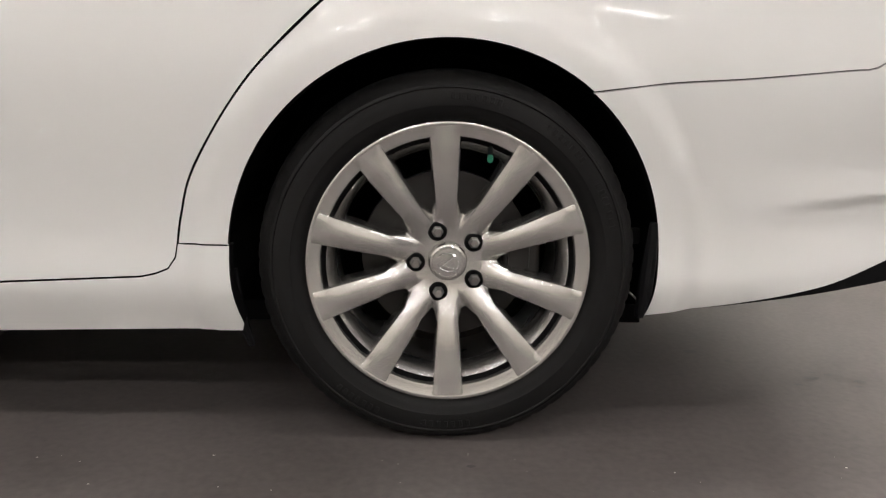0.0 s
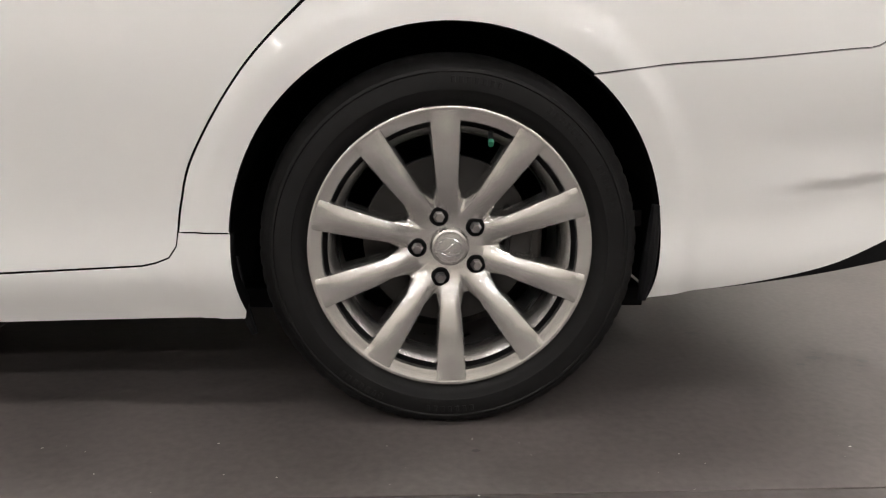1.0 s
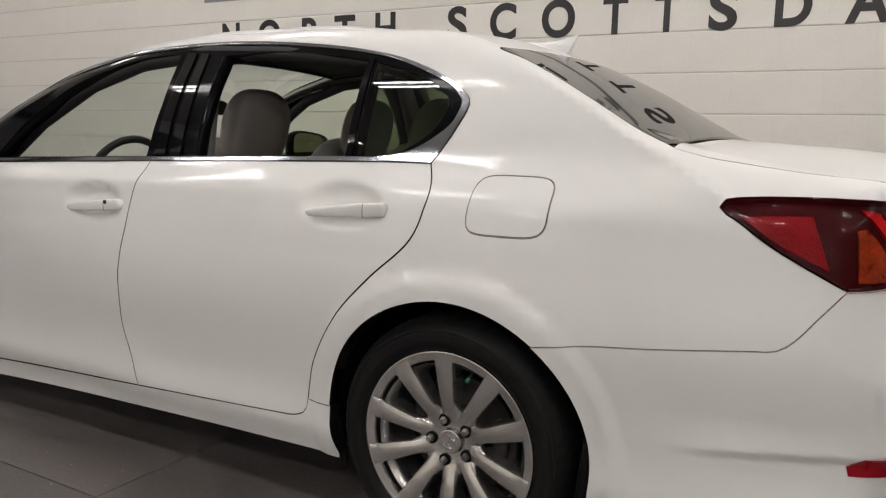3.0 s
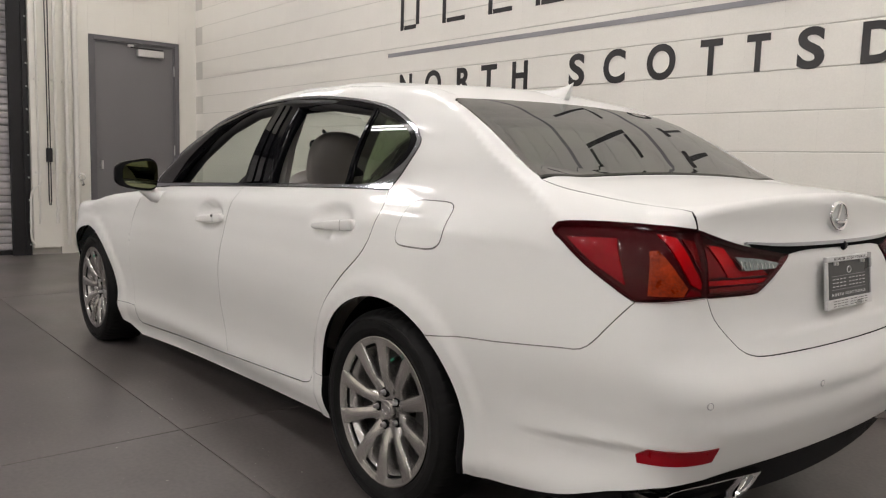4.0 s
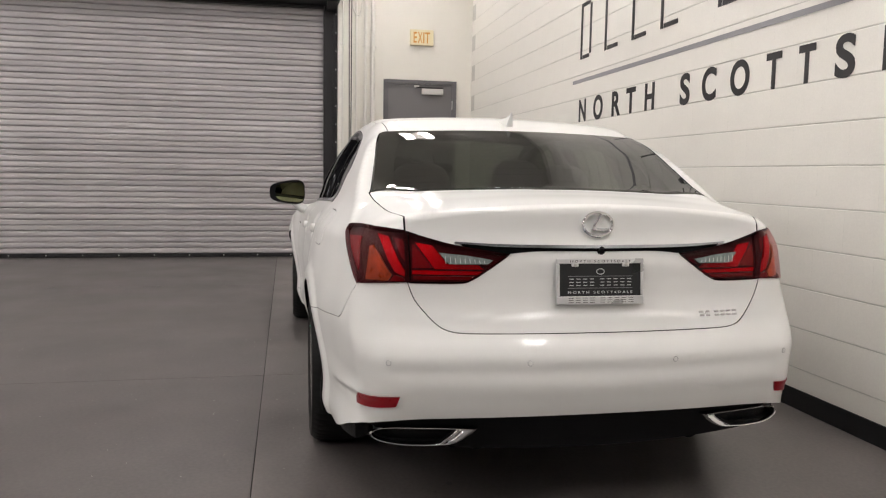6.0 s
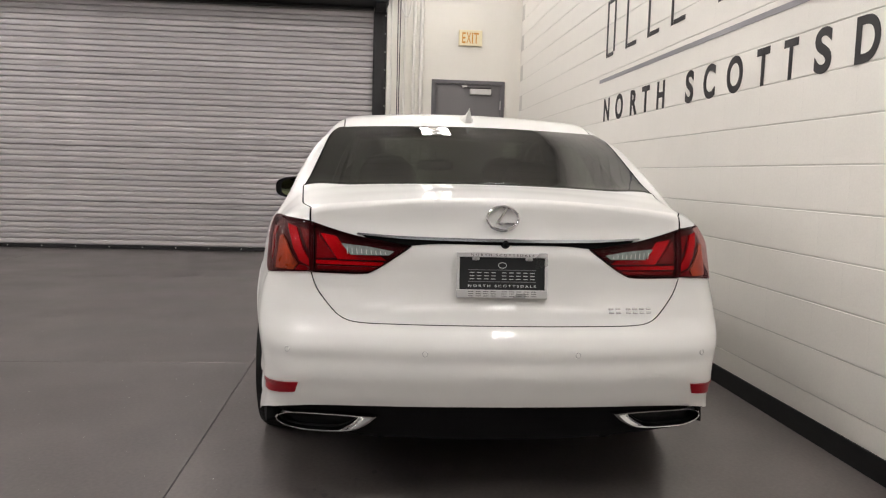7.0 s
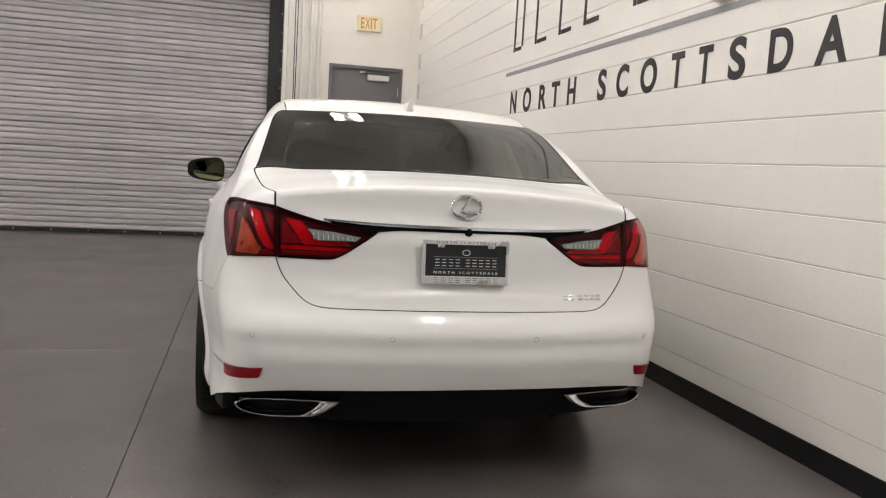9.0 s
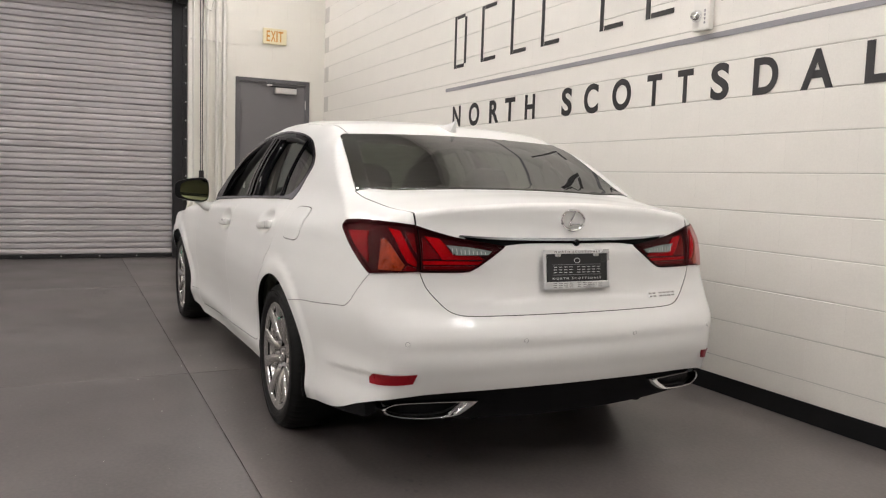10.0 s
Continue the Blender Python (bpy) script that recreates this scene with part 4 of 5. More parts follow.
# roof antenna
bm = bmesh.new()
rows = []
for t in np.linspace(0, 1, 9):
    h = 0.008 + 0.062 * t ** 2.2
    w = 0.012 + 0.024 * math.sin(math.pi * min(1, t * 0.8 + 0.15))
    x = -0.22 + 0.17 * t
    z0 = float(ROOF(x)) - 0.004
    rows.append([bm.verts.new((x + 0.035 * t * q, s * w * (1 - q) ** 0.7, z0 + h * q)) for s, q in ((-1, 0), (-1, 0.35), (-1, 0.75), (0, 1), (1, 0.75), (1, 0.35), (1, 0))])
for p, q in zip(rows, rows[1:]):
    for i in range(6):
        bm.faces.new((p[i], p[i + 1], q[i + 1], q[i]))
bm.faces.new(rows[-1])
part("roof_antenna", bm, PAINT, car, smooth=True, angle=0.9)


# wheels
NUT = mat("dark_nut", (0.25, 0.24, 0.235), 0.3, metal=0.9)


def wheel_meshes():
    out = {}
    prof = [(0.243, -0.884), (0.252, -0.897), (0.262, -0.9035), (0.27, -0.905), (0.272, -0.9065), (0.285, -0.908), (0.300, -0.905), (0.302, -0.907), (0.307, -0.905), (0.309, -0.9015), (0.318, -0.893)]
    n = 300
    bm = bmesh.new()
    rings = []
    tread = prof + [(0.3255, -0.883), (0.330, -0.873), (0.333, -0.850), (0.334, -0.835), (0.334, -0.78), (0.334, -0.725), (0.332, -0.70), (0.327, -0.68), (0.30, -0.66), (0.25, -0.668), (0.243, -0.68)]
    for j, (r, y) in enumerate(tread):
        ring = []
        for k in range(n):
            a = 2 * math.pi * k / n
            rr = r
            if len(prof) - 1 < j < len(prof) + 3 and k % 5 == 0:
                rr -= 0.0022
            if (r, y) == (0.318, -0.893) and k % 5 == 0:
                rr -= 0.0014
            x, z = rr * math.cos(a), rr * math.sin(a)
            yy = y
            if z < -0.318:
                over = -0.318 - z
                z = -0.318 - over * 0.44
                yy += math.copysign(over * 0.5, y + 0.78)
            ring.append(bm.verts.new((x, yy, z)))
        rings.append(ring)
    for p, q in zip(rings, rings[1:]):
        for k in range(n):
            bm.faces.new((p[k], p[(k + 1) % n], q[(k + 1) % n], q[k]))
    out["tyre"] = (bm, RUBBER, 0.5)
    out["rim"] = (lathe_bm([(0.247, -0.886), (0.2475, -0.893), (0.246, -0.8975), (0.2435, -0.8985), (0.240, -0.8975), (0.2355, -0.896), (0.2275, -0.8948), (0.2222, -0.8935), (0.2205, -0.89), (0.2195, -0.868), (0.2155, -0.864), (0.2148, -0.8745), (0.2128, -0.8775), (0.2085, -0.8725), (0.2015, -0.862), (0.1985, -0.852), (0.1975, -0.83)], 128), ALLOY, 0.7)
    # black ring closes the rim groove, painting in its shade
    out["rim_groove"] = (lathe_bm([(0.2215, -0.8875), (0.218, -0.879), (0.2145, -0.873)], 96), GAP, 0.7)
    out["barrel"] = (lathe_bm([(0.198, -0.832), (0.197, -0.80), (0.203, -0.72), (0.21, -0.67), (0.225, -0.668)], 96), BARREL, 0.7)
    # one spoke, pointing up
    bm = bmesh.new()
    rows = []
    wid = curve((0.03, 0.034), (0.06, 0.034), (0.09, 0.0365), (0.13, 0.0425), (0.18, 0.0500), (0.215, 0.0545), (0.24, 0.0585))
    dep = curve((0.03, -0.862), (0.06, -0.866), (0.09, -0.8745), (0.13, -0.884), (0.18, -0.8905), (0.205, -0.8938), (0.222, -0.8955), (0.24, -0.8976))
    for r in np.linspace(0.06, 0.239, 17):
        w, d = float(wid(r)) / 2, float(dep(r))
        cup = 0.0036 * min(1.0, max(0.0, (0.236 - r) / 0.05)) * min(1.0, (r - 0.06) / 0.04)
        row = [(-w * 1.04, -0.83), (-w * 1.02, d + 0.016), (-w, d + 0.0005 + 0.0055 * min(1, (0.239 - r) / 0.03)), (-w * 0.9, d + 0.0012 * min(1, (0.239 - r) / 0.03)), (-w * 0.5, d - cup * 0.6), (0, d - cup), (w * 0.5, d - cup * 0.6), (w * 0.9, d + 0.0012 * min(1, (0.239 - r) / 0.03)), (w, d + 0.0005 + 0.0055 * min(1, (0.239 - r) / 0.03)), (w * 1.02, d + 0.016), (w * 1.04, -0.83)]
        rows.append([bm.verts.new((x, y, r)) for x, y in row])
    for p, q in zip(rows, rows[1:]):
        for i in range(10):
            bm.faces.new((p[i], p[i + 1], q[i + 1], q[i]))
    bm.faces.new(rows[-1])
    bmesh.ops.recalc_face_normals(bm, faces=bm.faces)
    out["spoke"] = (bm, ALLOY, 0.6)
    # the hub's face flows into the spokes, with rounded valleys between them
    bm = bmesh.new()
    n = 300
    rows = [[] for _ in range(17)]
    for k in range(n):
        deg = 360 * k / n
        off = math.radians(min(abs((deg - 38 - 72 * i - h + 180) % 360 - 180) for i in range(5) for h in (-17, 17)))

        def ridge(r):
            w = float(wid(r)) / 2
            return 1 - float(ramp(r * off - 0.7 * w, 0.9 * w))
        top_r = 0.088 + 0.024 * ridge(0.1)
        for j in range(15):
            r = 0.033 + (top_r - 0.033) * j / 14
            y = float(dep(r)) + 0.0012 + 0.012 * float(ramp(r - 0.05, 0.05)) * (1 - ridge(r))
            rows[j].append((r, y))
        rows[15].append((top_r + 0.003, y + 0.006))
        rows[16].append((top_r + 0.004, -0.80))
    rings = [[bm.verts.new((r * math.cos(2 * math.pi * k / n), y, r * math.sin(2 * math.pi * k / n))) for k, (r, y) in enumerate(row)] for row in rows]
    for p, q in zip(rings, rings[1:]):
        for k in range(n):
            bm.faces.new((p[k], p[(k + 1) % n], q[(k + 1) % n], q[k]))
    out["hub"] = (bm, ALLOY, 0.7)
    out["centre_cap"] = (lathe_bm([(0.0001, -0.8745), (0.02, -0.8743), (0.0245, -0.874), (0.0252, -0.8755), (0.0275, -0.8755), (0.0282, -0.8738), (0.032, -0.8725), (0.0335, -0.870), (0.0345, -0.864)], 48), ALLOY, 0.5)
    pts = [(0.020 * math.cos(a), -0.8752, 0.016 * math.sin(a)) for a in np.linspace(0, 2 * math.pi, 32, endpoint=False)]
    out["cap_mark"] = (tube_bm(pts, 0.0011, 6, True), CHROME, 1)
    out["cap_bar"] = (tube_bm([(0.006, -0.8752, 0.011), (-0.007, -0.8752, -0.008), (0.013, -0.8752, -0.008)], 0.0012, 6), CHROME, 1)
    # black disc, slightly proud, stands in for the shaded pocket round each nut
    out["lug_recess"] = (lathe_bm([(0.0001, -0.8685), (0.0150, -0.8685), (0.0168, -0.8670), (0.0172, -0.852)], 28), GAP, 1)
    bm = lathe_bm([(0.0001, -0.8835), (0.0064, -0.8835), (0.0084, -0.8815), (0.0088, -0.873), (0.0105, -0.871), (0.0105, -0.866)], 6)
    out["lug_nut"] = (bm, NUT, 0.3)
    out["brake_disc"] = (lathe_bm([(0.06, -0.822), (0.085, -0.822), (0.088, -0.80), (0.155, -0.80), (0.156, -0.785), (0.088, -0.784)], 72), IRON, 0.5)
    bm = bmesh.new()
    add_box(bm, (0.10, -0.828, -0.045), (0.172, -0.77, 0.062), 0.012, 3)
    add_box(bm, (0.11, -0.838, -0.02), (0.15, -0.825, 0.035), 0.006, 2)
    out["brake_caliper"] = (bm, IRON, 0.8)
    out["valve_stem"] = (tube_bm([(0, -0.872, 0.212), (0.001, -0.888, 0.204), (0.002, -0.9, 0.198)], [0.005, 0.0045, 0.004], 10), BLACKTRIM, 1)
    out["valve_cap"] = (tube_bm([(0.002, -0.898, 0.199), (0.0025, -0.908, 0.194)], 0.0048, 10), mat("green_cap", (0.03, 0.22, 0.13), 0.4), 1)
    bm = bmesh.new()
    add_box(bm, (-0.006, -0.003, -0.004), (0.006, 0.0, 0.004), 0.0005)
    out["balance_tag"] = (bm, IRON, 0.3)
    bm = bmesh.new()
    add_box(bm, (-0.0036, -0.9088, 0.2835), (0.0036, -0.9065, 0.2945), 0.0006)
    out["sidewall_bar"] = (bm, RUBBER, 0.3)
    done = {}
    for k, (bm, m, ang) in out.items():
        me = bpy.data.meshes.new(k)
        bmesh.ops.recalc_face_normals(bm, faces=bm.faces)
        bm.to_mesh(me)
        bm.free()
        me.shade_smooth()
        me.set_sharp_from_angle(angle=ang)
        me.materials.append(m)
        done[k] = me
    return done


WHEEL = wheel_meshes()
TURN_UP = -1.5


def wheel(x, sgn, spin, out=0.0, z=0.325):
    """One wheel under the car; the right-hand ones face the other way."""
    w = new("wheel", WHEEL["rim"])
    w.parent = car
    w["label"] = "silver ten-spoke alloy wheel with a black tyre"
    w.matrix_basis = pose(x, sgn * out, z, 0, 0, 0 if sgn < 0 else 180)
    t = new("tyre", WHEEL["tyre"])
    t.parent = w
    t.location.z = 0.0

    def sub(k, a=0.0, off=(0, 0, 0)):
        o = new(k, WHEEL[k])
        o.parent = w
        o.matrix_basis = Matrix.Rotation(math.radians(a), 4, "Y") @ Matrix.Translation(off)
        return o

    for i in range(5):
        for half in (-17, 17):
            sub("spoke", 90 - (38 + 72 * i + spin - TURN_UP + half))
    sub("hub", TURN_UP - spin)
    sub("centre_cap", 12)
    sub("cap_mark", 12)
    sub("cap_bar", 12)
    for i in range(5):
        a = math.radians(38 + 72 * i + spin - TURN_UP)
        off = (0.0572 * math.cos(a), 0, 0.0572 * math.sin(a))
        sub("lug_recess", 0, off)
        sub("lug_nut", 0, off)
    sub("brake_disc")
    sub("barrel")
    sub("rim_groove")
    sub("brake_caliper")
    sub("valve_stem", 17 - spin)
    sub("valve_cap", 17 - spin)
    o = sub("balance_tag")
    o.matrix_basis = Matrix.Translation((0.078, -0.868, -0.203)) @ Matrix.Rotation(0.36, 4, "Y")
    for a in (0, 34, 60, 172, 205):
        for i in range(7):
            sub("sidewall_bar", a + 2.6 * i)


for x, sgn, spin, out in ((0, -1, TURN_UP, 0), (-2.93, -1, 11, 0.05), (0, 1, 5, 0), (-2.93, 1, 20, 0.05)):
    wheel(x, sgn, spin, out)

# wheel housings, floor pan
for cx in (0, -2.93):
    for sgn in (-1, 1):
        bm = bmesh.new()
        rows = []
        for a in np.radians(np.linspace(-14, 194, 44)):
            c, s = math.cos(a), math.sin(a)
            rows.append([bm.verts.new((cx + r * c, sgn * y, 0.325 + r * s)) for r, y in ((0.381, 0.846), (0.392, 0.83), (0.395, 0.60), (0.38, 0.48), (0.0, 0.48))])
        for p, q in zip(rows, rows[1:]):
            for i in range(4):
                bm.faces.new((p[i], p[i + 1], q[i + 1], q[i]))
        part("wheel_housing", bm, GAP, car)
        part("mud_flap", tube_bm([(cx - 0.385, sgn * 0.84, 0.3), (cx - 0.372, sgn * 0.845, 0.22), (cx - 0.35, sgn * 0.845, 0.16)], [0.012, 0.012, 0.006], 8), BLACKTRIM, car)
for sgn in (-1, 1):
    part("liner_lip", tube_bm([(0.366, sgn * 0.862, 0.40), (0.362, sgn * 0.864, 0.33), (0.357, sgn * 0.864, 0.27), (0.352, sgn * 0.86, 0.225)], [0.008, 0.013, 0.014, 0.008], 10), BLACKTRIM, car, smooth=True)
box("floor_pan", (-3.4, -0.72, 0.17), (0.4, 0.72, 0.21), GAP, car)
bracket = box("arch_bracket", (0.325, -0.782, 0.345), (0.367, -0.778, 0.376), IRON, car, "grey bracket inside the wheel arch")
box("trunk_floor", (0.3, -0.46, 0.24), (0.9, 0.46, 0.5), GAP, car)

# cabin: lining, seats, dashboard
patch("headliner", [top((-1.45, -0.53), (-0.06, -0.53)), top((-0.06, -0.53), (-0.06, 0.53)), top((-0.06, 0.53), (-1.45, 0.53)), top((-1.45, 0.53), (-1.45, -0.53))], ray_top, TRIMDARK, car, step=0.06, level=-0.035, gap=0)
patch("pillar_trim", [side((-0.10, 1.06), (-0.07, 1.15), (-0.06, 1.21), (-0.13, 1.27), (-0.35, 1.34), (-0.7, 1.39), (-1.05, 1.41), (-1.45, 1.39), (-1.75, 1.335), (-1.95, 1.26), (-2.25, 1.09)), top((-2.3, -0.66), (-1.8, -0.6), (-1.42, -0.545)), top((-1.42, -0.545), (-0.5, -0.55), (-0.02, -0.55)), top((-0.02, -0.55), (0.2, -0.6), (0.46, -0.64)), side((0.36, 1.06), (-0.10, 1.06))], ray_diag, TRIMGREY, car, both=True, step=0.06, level=-0.03, gap=0)
for sgn in (-1, 1):
    bm = tube_bm([(-1.06, sgn * 0.715, 1.0), (-1.08, sgn * 0.655, 1.2), (-1.09, sgn * 0.575, 1.38)], [0.05, 0.042, 0.035], 10)
    part("pillar_cover", bm, TRIMGREY, car, "grey pillar cover", smooth=True)
    patch_lines = [side((-2.2, 0.9), (-0.5, 0.96)), side((-0.5, 0.96), (-0.5, 0.45)), side((-0.5, 0.45), (-2.2, 0.4)), side((-2.2, 0.4), (-2.2, 0.9))]
patch("door_trim", patch_lines, ray_side, TRIMGREY, car, both=True, step=0.08, level=-0.075, gap=0)


def cushion(lo, hi, power=4.0, n=10):
    """A soft block: a rounded box with swollen faces."""
    bm = bmesh.new()
    bmesh.ops.create_cube(bm, size=2)
    bmesh.ops.subdivide_edges(bm, edges=bm.edges, cuts=n, use_grid_fill=True)
    c, h = (Vector(lo) + Vector(hi)) / 2, (Vector(hi) - Vector(lo)) / 2
    for v in bm.verts:
        p = v.co
        m = max(abs(k) for k in p)
        q = (abs(p.x) ** power + abs(p.y) ** power + abs(p.z) ** power) ** (1 / power)
        v.co = Vector((c[i] + h[i] * p[i] / q * m for i in range(3)))
    return bm


def seat(x, y, rear=False, width=0.52):
    """A seat with cushion, back and head restraint."""
    s = new("rear_seat" if rear else "front_seat", None)
    s.parent = car
    s.location = (x, y, 0.3)
    s["label"] = "grey leather seat"
    bm = cushion((-0.5, -width / 2, 0.0), (0.06, width / 2, 0.26))
    part("seat_cushion", bm, SEAT, s, smooth=True, angle=3)
    bm = cushion((-0.085, -width / 2, 0.0), (0.085, width / 2, 0.66))
    bm.transform(Matrix.Translation((0.02, 0, 0.16)) @ Matrix.Rotation(math.radians(20), 4, "Y"))
    for v in bm.verts:
        if v.co.z > 0.5:
            v.co.y *= 1 - 0.75 * (v.co.z - 0.5)
    part("backrest", bm, SEAT, s, smooth=True, angle=3)
    bm = cushion((-0.068, -0.15, -0.16), (0.075, 0.15, 0.14) if not rear else (0.07, 0.142, 0.10), 2.7)
    bm.transform(Matrix.Translation((0.33 if not rear else 0.295, 0, 0.83)) @ Matrix.Rotation(math.radians(14), 4, "Y"))
    part("head_restraint", bm, SEAT, s, smooth=True, angle=3)


for sgn in (-1, 1):
    rail = [(-0.1, sgn * 0.60, 1.25), (-0.4, sgn * 0.615, 1.325), (-0.75, sgn * 0.61, 1.36), (-1.1, sgn * 0.60, 1.375), (-1.45, sgn * 0.60, 1.345), (-1.7, sgn * 0.625, 1.27), (-1.95, sgn * 0.67, 1.13), (-2.12, sgn * 0.70, 1.0)]
    part("roof_rail", tube_bm(rail, 0.026, 12), TRIMDARK, car, smooth=True)
seat(-1.465, -0.36)
seat(-1.465, 0.36)
seat(-0.62, -0.36, True, 0.5)
seat(-0.62, 0.36, True, 0.5)
bm = cushion((-2.45, -0.70, 0.55), (-1.98, 0.70, 0.975))
part("dashboard", bm, TRIMDARK, car, "dark padded dashboard", smooth=True, angle=3)
box("parcel_shelf", (-0.2, -0.62, 0.98), (0.46, 0.62, 1.02), TRIMDARK, car, bevel=0.01)
rim = [(-1.86 + 0.05 * math.sin(a), -0.36 + 0.185 * math.cos(a), 0.905 + 0.165 * math.sin(a)) for a in np.linspace(0, 2 * math.pi, 40, endpoint=False)]
sw = part("steering_wheel", tube_bm(rim, 0.016, 10, True), TRIMDARK, car, "dark leather steering wheel", smooth=True)
part("steering_hub", cushion((-1.9, -0.44, 0.87), (-1.83, -0.28, 0.98), n=6), TRIMDARK, sw, smooth=True, angle=3)
part("steering_spoke", tube_bm([(-1.86, -0.53, 0.93), (-1.865, -0.19, 0.93)], 0.014, 8), TRIMDARK, sw, smooth=True)
mir = part("inside_mirror", cushion((-1.76, -0.15, 1.18), (-1.725, 0.10, 1.25), n=6), BLACKTRIM, car, smooth=True, angle=3)
part("mirror_stalk", tube_bm([(-1.745, -0.02, 1.24), (-1.82, -0.02, 1.3)], 0.01, 8), BLACKTRIM, mir)
box("centre_screen", (-2.0, -0.14, 0.93), (-1.975, 0.14, 1.01), GLOSSBLACK, car)

# the room
WX, WY = -7.46, 1.572           # end wall with the shutter, side wall with the sign
EX, EY, TOP = 7.0, -11.0, 4.9


def setting(ob, label="", category=""):
    return tagged(ob, label, category, kind="structure")


wall_north = setting(box("wall_north", (WX - 0.2, WY + 0.004, 0), (EX + 0.2, WY + 0.2, TOP), MORTAR, bevel=0), "white painted concrete block wall with a painted sign", "wall")
wall_west = new("wall_west")
setting(wall_west, "white painted wall with a roller shutter and a door", "wall")
DY0, DY1, DZ = 0.372, 1.303, 2.43      # door opening
SY0, SY1, SZ = -6.3, -0.42, 3.5        # shutter opening
for y0, y1, z0, z1 in ((EY, SY0, 0, TOP), (SY0, SY1, SZ, TOP), (SY1, DY0, 0, TOP), (DY0, DY1, DZ, TOP), (DY1, WY + 0.004, 0, TOP)):
    box("wall_panel", (WX - 0.2, y0, z0), (WX, y1, z1), PLASTER, wall_west, bevel=0)
# unseen walls: the south one is white to add bounce, the east grey to cut it
setting(box("wall_south", (WX - 0.2, EY - 0.2, 0), (EX + 0.2, EY, TOP), PLASTER, bevel=0), "unseen plain wall, white to bounce light back", "wall")
setting(box("wall_east", (EX, EY, 0), (EX + 0.2, WY + 0.004, TOP), GREYWALL, bevel=0), "unseen plain wall, grey to cut bounced light", "wall")
setting(box("ceiling", (WX - 0.2, EY - 0.2, TOP), (EX + 0.2, WY + 0.2, TOP + 0.15), CEIL, bevel=0), "pale painted ceiling", "ceiling")

# floor slabs with open joints
floor = setting(box("floor", (WX - 0.6, EY, -0.2), (EX, WY + 0.004, -0.008), GAP, bevel=0), "dark sealed concrete floor with saw-cut joints", "floor")
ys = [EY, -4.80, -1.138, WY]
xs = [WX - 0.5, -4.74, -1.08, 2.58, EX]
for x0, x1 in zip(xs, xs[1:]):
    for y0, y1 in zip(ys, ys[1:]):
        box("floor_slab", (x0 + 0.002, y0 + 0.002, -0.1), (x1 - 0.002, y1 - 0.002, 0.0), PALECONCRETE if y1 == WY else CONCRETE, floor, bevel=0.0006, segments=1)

# cove base along the walls
setting(box("baseboard", (WX, WY - 0.012, 0.0), (EX, WY - 0.002, 0.102), BASE, bevel=0.003), "black rubber cove base", "baseboard")
setting(box("baseboard", (WX, DY1 + 0.06, 0.0), (WX + 0.01, WY - 0.012, 0.102), BASE, bevel=0.003), "black rubber cove base", "baseboard")

# roller shutter
shutter = thing("roller_shutter", "closed grey steel roller shutter with ribbed slats", "roller shutter", at=(0, 0, 0))
PITCH = 0.0755
bm = bmesh.new()
prof = [(-0.013, 0.0), (-0.013, 0.0025), (0.003, 0.0055), (0.009, 0.0105), (0.0115, 0.021), (0.0125, 0.038), (0.0118, 0.055), (0.0095, 0.065), (0.003, 0.0705), (-0.013, 0.0735), (-0.013, PITCH)]
vs = [[bm.verts.new((x, y, z)) for x, z in prof] for y in (SY0 + 0.02, -0.49)]
for i in range(len(prof) - 1):
    bm.faces.new((vs[0][i], vs[1][i], vs[1][i + 1], vs[0][i + 1]))
slat_mesh = bpy.data.meshes.new("slat")
bm.to_mesh(slat_mesh)
bm.free()
slat_mesh.materials.append(SLAT)
play = random.Random(11)
for i in range(45):
    o = new("slat", slat_mesh)
    o.parent = shutter
    o.location = (WX - 0.06 + play.uniform(-0.003, 0.003), 0, 0.05 + PITCH * i + play.uniform(-0.0022, 0.0022))
box("bottom_rail", (WX - 0.075, SY0 + 0.02, 0.004), (WX - 0.03, -0.49, 0.052), STEEL, shutter)
for k in range(12):
    bm = lathe_bm([(0.0001, 0.0), (0.009, 0.002), (0.011, 0.01)], 10)
    bm.transform(Matrix.Translation((WX - 0.024, -0.95 - 0.45 * k, 0.03)) @ Matrix.Rotation(math.radians(90), 4, "Z"))
    part("rail_bolt", bm, BOLT, shutter)
for y0, y1 in ((-0.505, -0.325), (SY0 - 0.08, SY0 + 0.06)):
    g = box("guide_channel", (WX - 0.01, y0, 0.0), (WX + 0.055, y1, 3.36), STEEL, shutter, "black steel guide channel", bevel=0.003)
    box("guide_lip", (WX + 0.055, y1 - 0.055, 0.0), (WX + 0.075, y1, 3.36), STEEL, g, bevel=0.003)
    for k in range(14):
        for yy in (y1 - 0.014,):
            bm = lathe_bm([(0.0001, 0.0), (0.010, 0.002), (0.012, 0.012)], 10)
            bm.transform(Matrix.Translation((WX + 0.083 if yy > y1 - 0.05 else WX + 0.062, yy, 0.12 + 0.245 * k)) @ Matrix.Rotation(math.radians(90), 4, "Z"))
            part("guide_bolt", bm, BOLT, g)
box("shutter_hood", (WX - 0.05, SY0 - 0.1, 3.43), (WX + 0.42, -0.30, 3.95), STEEL, shutter, "dark steel shutter hood", bevel=0.02)
box("hood_lip", (WX - 0.05, SY0 - 0.1, 3.385), (WX + 0.05, -0.5, 3.42), STEEL, shutter)
bm = lathe_bm([(0.0001, -0.07), (0.09, -0.07), (0.095, -0.06), (0.095, 0.06), (0.0001, 0.07)], 24)
bm.transform(Matrix.Translation((WX + 0.2, -0.40, 3.42)))
